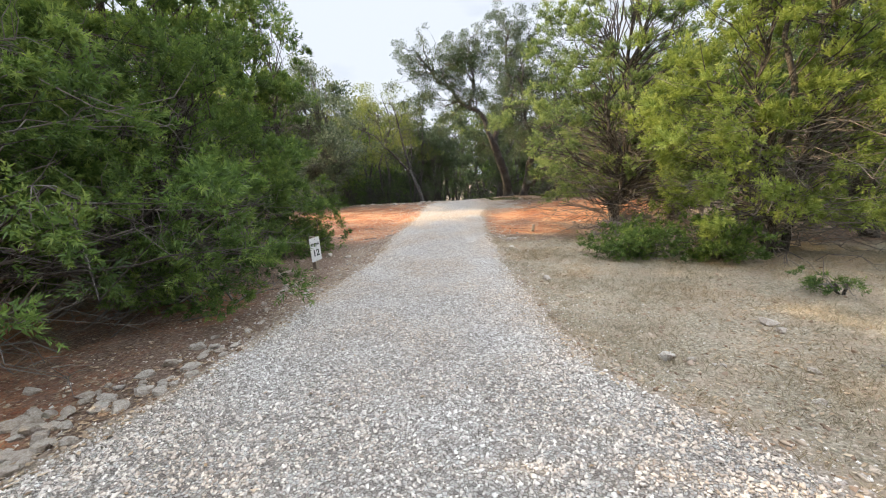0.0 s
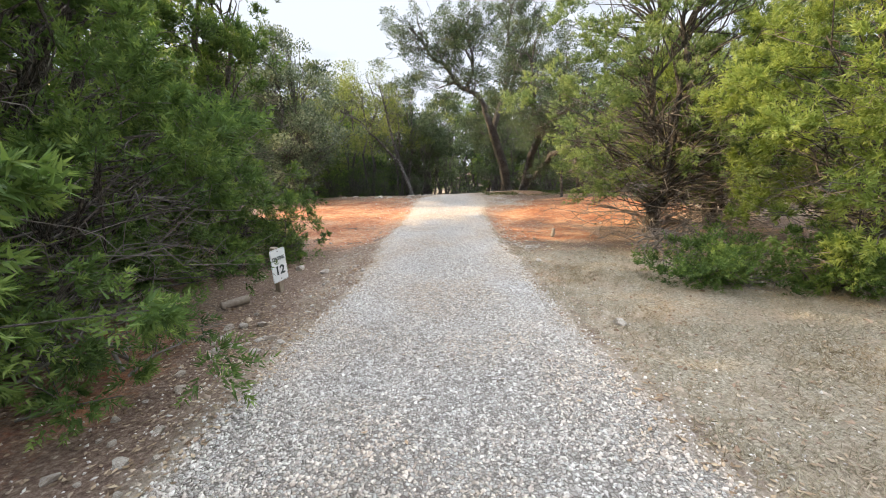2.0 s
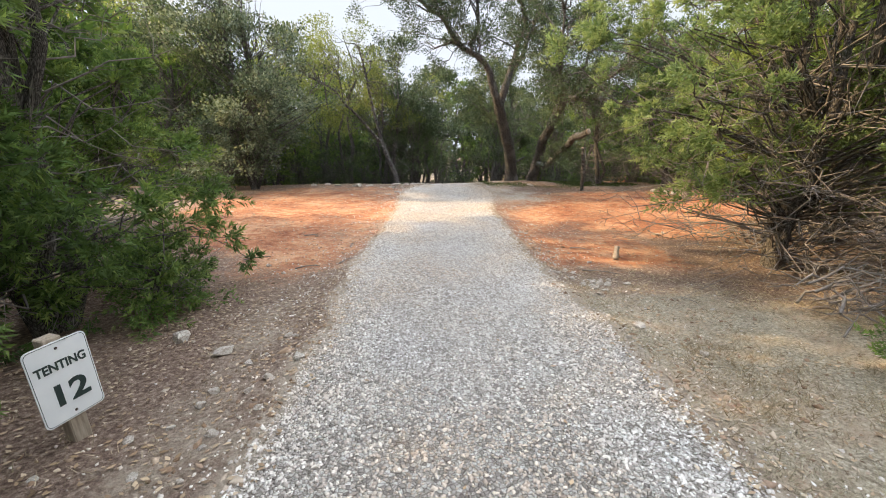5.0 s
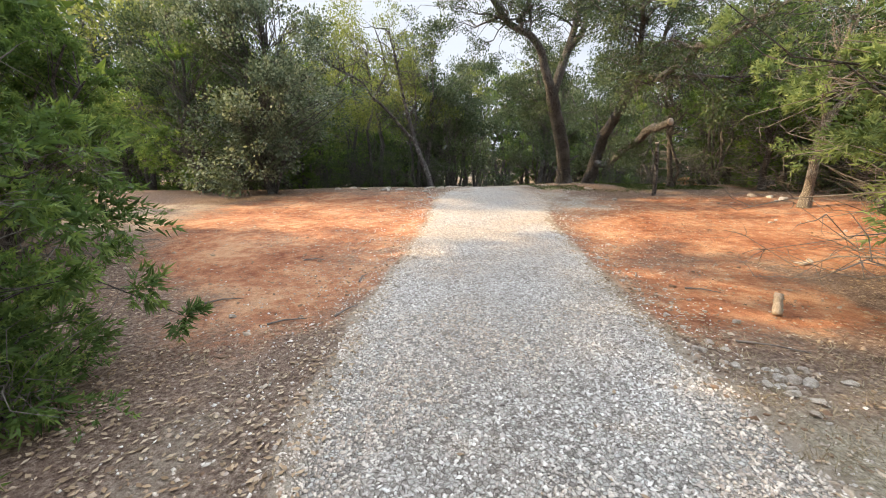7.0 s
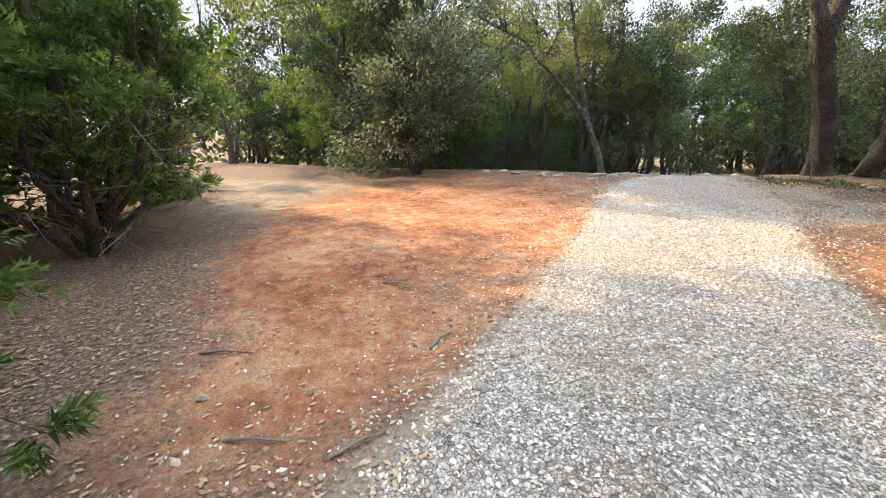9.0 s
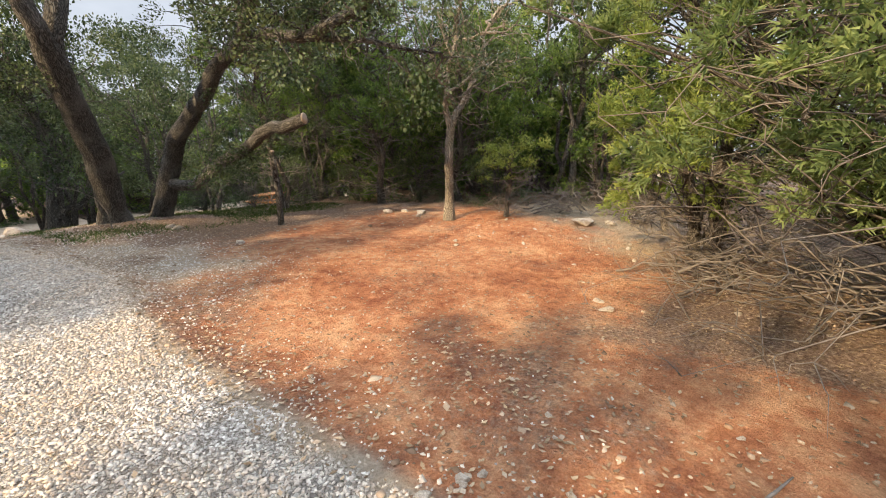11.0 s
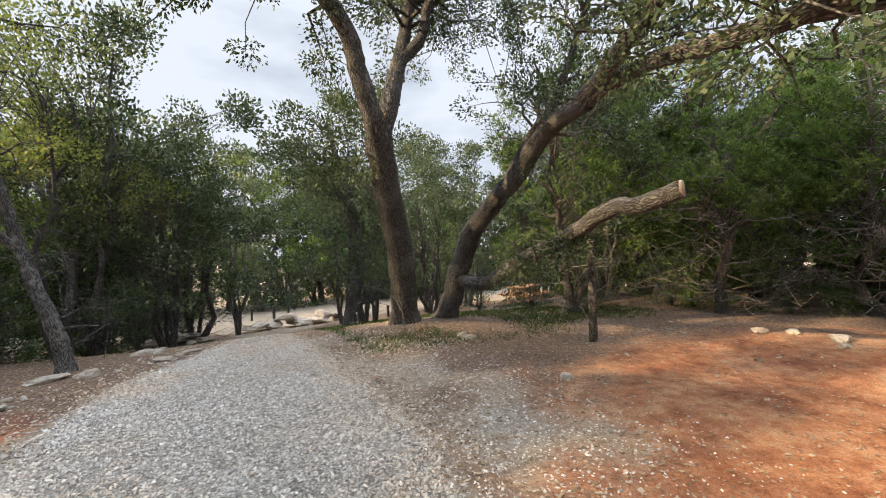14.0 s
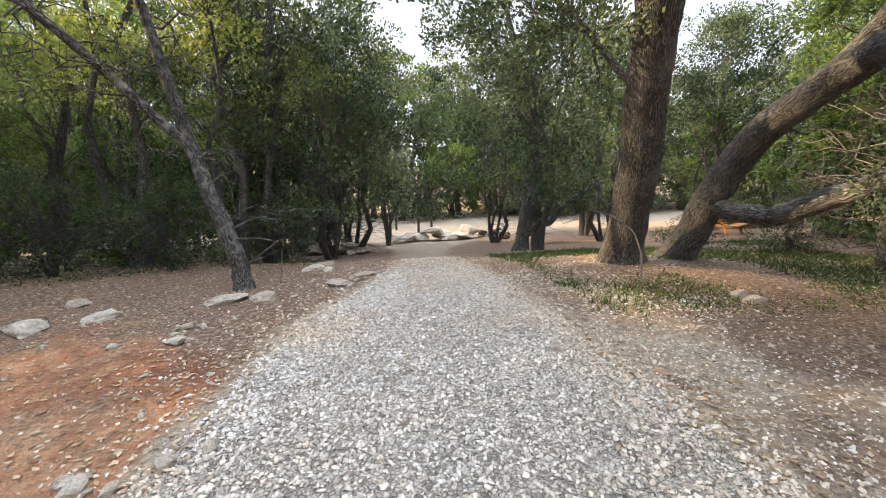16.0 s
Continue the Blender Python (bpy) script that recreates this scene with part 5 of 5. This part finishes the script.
# dead stub by the brush
log("dead_stub", [(8.6, 13.4, -0.1), (8.65, 13.45, 0.4), (8.8, 13.5, 0.75)], 0.07, 0.045, MAT_BARK_PALE, "broken grey dead stub standing in brush", "stump")
sr = random.Random(9)
for x, y, L, a in ((-1.55, 11.95, 0.30, 55), (-2.1, 11.8, 0.34, 20), (-3.0, 12.37, 0.4, 20), (-2.5, 14.0, 0.3, 10), (2.4, 12.6, 0.35, -30), (2.1, 11.2, 0.5, -25), (3.6, 2.9, 0.35, -40), (-1.6, 13.1, 0.3, 80), (0.2, 23.5, 0.5, 30), (2.75, 22.0, 0.3, 10), (-2.9, 6.4, 0.5, 60), (-3.1, 5.1, 0.6, 30), (1.9, 13.2, 0.22, 70)):
    c, s = math.cos(radians(a)) * L, math.sin(radians(a)) * L
    log("stick", [(x - c / 2, y - s / 2, 0.012), (x + sr.uniform(-0.02, 0.02), y, 0.03), (x + c / 2, y + s / 2, 0.012)], 0.011, 0.005, MAT_TWIG, "dry grey stick lying on bare earth", "stick", group="fallen sticks")


def brush_pile(x, y, wide, tall, n, seed, label):
    """Cut dead branches heaped together, each with its twigs."""
    r = np.random.default_rng(seed)
    root = thing("brush_pile", x, y, float(height(x, y)), label, "brush")
    for _ in range(n):
        tb = Tubes()
        t, L = r.uniform(0, 6.283), r.uniform(0.5, 1.1) * wide
        c = np.array((r.normal(0, wide * 0.35), r.normal(0, wide * 0.3), 0.05 + tall * r.uniform(0, 0.55)))
        d = np.array((math.cos(t), math.sin(t), r.uniform(-0.1, 0.55)))
        a, b = c - d * L / 2, c + d * L / 2
        a[2], b[2] = max(a[2], 0.02), max(b[2], 0.04)
        p = bend(a, b, 6, 0.06, r, 0.05)
        tb.add(p, np.linspace(r.uniform(0.008, 0.02), 0.004, 6), 5)
        for _ in range(5):
            k = r.integers(1, 6)
            e = p[k] + (d * 0.3 + r.normal(0, 0.35, 3)) * 0.5
            e[2] = max(e[2], 0.02)
            tb.add(bend(p[k], e, 4, 0.05, r, 0.06), (0.006, 0.005, 0.003, 0.0015), 4)
        part("branch", tb.mesh("branch", MAT_TWIG), root)
    return root


brush_pile(9.2, 15.6, 1.2, 0.7, 34, 51, "heap of cut grey branches beside red earth")
brush_pile(9.6, 14.0, 1.2, 0.6, 30, 52, "tangle of dead branches under sunlit juniper")
brush_pile(6.0, 12.9, 1.0, 0.5, 24, 53, "low dead twigs under a juniper")
brush_pile(3.9, 9.3, 1.0, 0.7, 26, 54, "pale dead twigs beneath a wide juniper")
brush_pile(-3.9, 5.6, 1.2, 0.5, 26, 55, "dead twigs lying under junipers")
# fallen thin sapling bent over beside the oak
log("bent_twig", [(3.45, 22.3, -0.05), (3.42, 22.3, 0.35), (3.3, 22.3, 0.6), (3.05, 22.35, 0.78), (2.8, 22.4, 0.85)], 0.014, 0.004, MAT_TWIG, "thin bare bent sapling beside the oak", "twig", cut=False)


def picnic_table(x, y, turn):
    root = thing("picnic_table", x, y, float(height(x, y)), "orange-stained wooden picnic table with fixed benches", "table")
    root.rotation_euler = (0, 0, radians(turn))
    for i in range(5):
        beam("top_plank", (-0.95, -0.32 + 0.16 * i, 0.75), (0.95, -0.32 + 0.16 * i, 0.75), 0.145, 0.04, MAT_TABLE, root)
    for sgn in (-1, 1):
        for k in range(2):
            beam("bench_plank", (-0.95, sgn * (0.62 + 0.15 * k), 0.45), (0.95, sgn * (0.62 + 0.15 * k), 0.45), 0.14, 0.04, MAT_TABLE, root)
    for ex in (-0.65, 0.65):
        beam("top_rail", (ex, -0.38, 0.70), (ex, 0.38, 0.70), 0.04, 0.09, MAT_TABLE, root)
        beam("bench_rail", (ex, -0.84, 0.40), (ex, 0.84, 0.40), 0.04, 0.09, MAT_TABLE, root)
        for sgn in (-1, 1):
            beam("leg", (ex + 0.03, sgn * 0.55, -0.02), (ex + 0.03, sgn * 0.22, 0.72), 0.04, 0.09, MAT_TABLE, root)
    return root


picnic_table(12.6, 30.2, 25)


def road_post(x, y, tall):
    root = thing("road_post", x, y, float(height(x, y)), "short dark wooden post beside the lower road", "post", "road posts")
    beam("post", (0, 0, -0.15), (0, 0, tall), 0.10, 0.10, MAT_BARK, root, 0.012)
    return root


road_post(3.0, 36.4, 0.75)
road_post(3.75, 37.3, 0.7)
road_post(7.6, 33.9, 0.55)
road_post(2.2, 38.5, 0.6)


def fire_ring(x, y):
    root = thing("rubble_heap", x, y, float(height(x, y)), "dark heap of burnt stones beside the lower road", "rubble")
    r = random.Random(4)
    for i in range(16):
        me = ROCKS[i % 6].copy()
        me.materials.clear()
        me.materials.append(MAT_IRON)
        ob = part("stone", me, root)
        s = r.uniform(0.12, 0.22)
        ob.matrix_basis = pose(r.gauss(0, 0.35), r.gauss(0, 0.3), 0.08 + 0.25 * r.random() * (i % 3 == 0), r.uniform(0, 40), 0, r.uniform(0, 360)) @ Matrix.Diagonal((s * 1.2, s, s, 1))
    return root


fire_ring(5.9, 34.3)
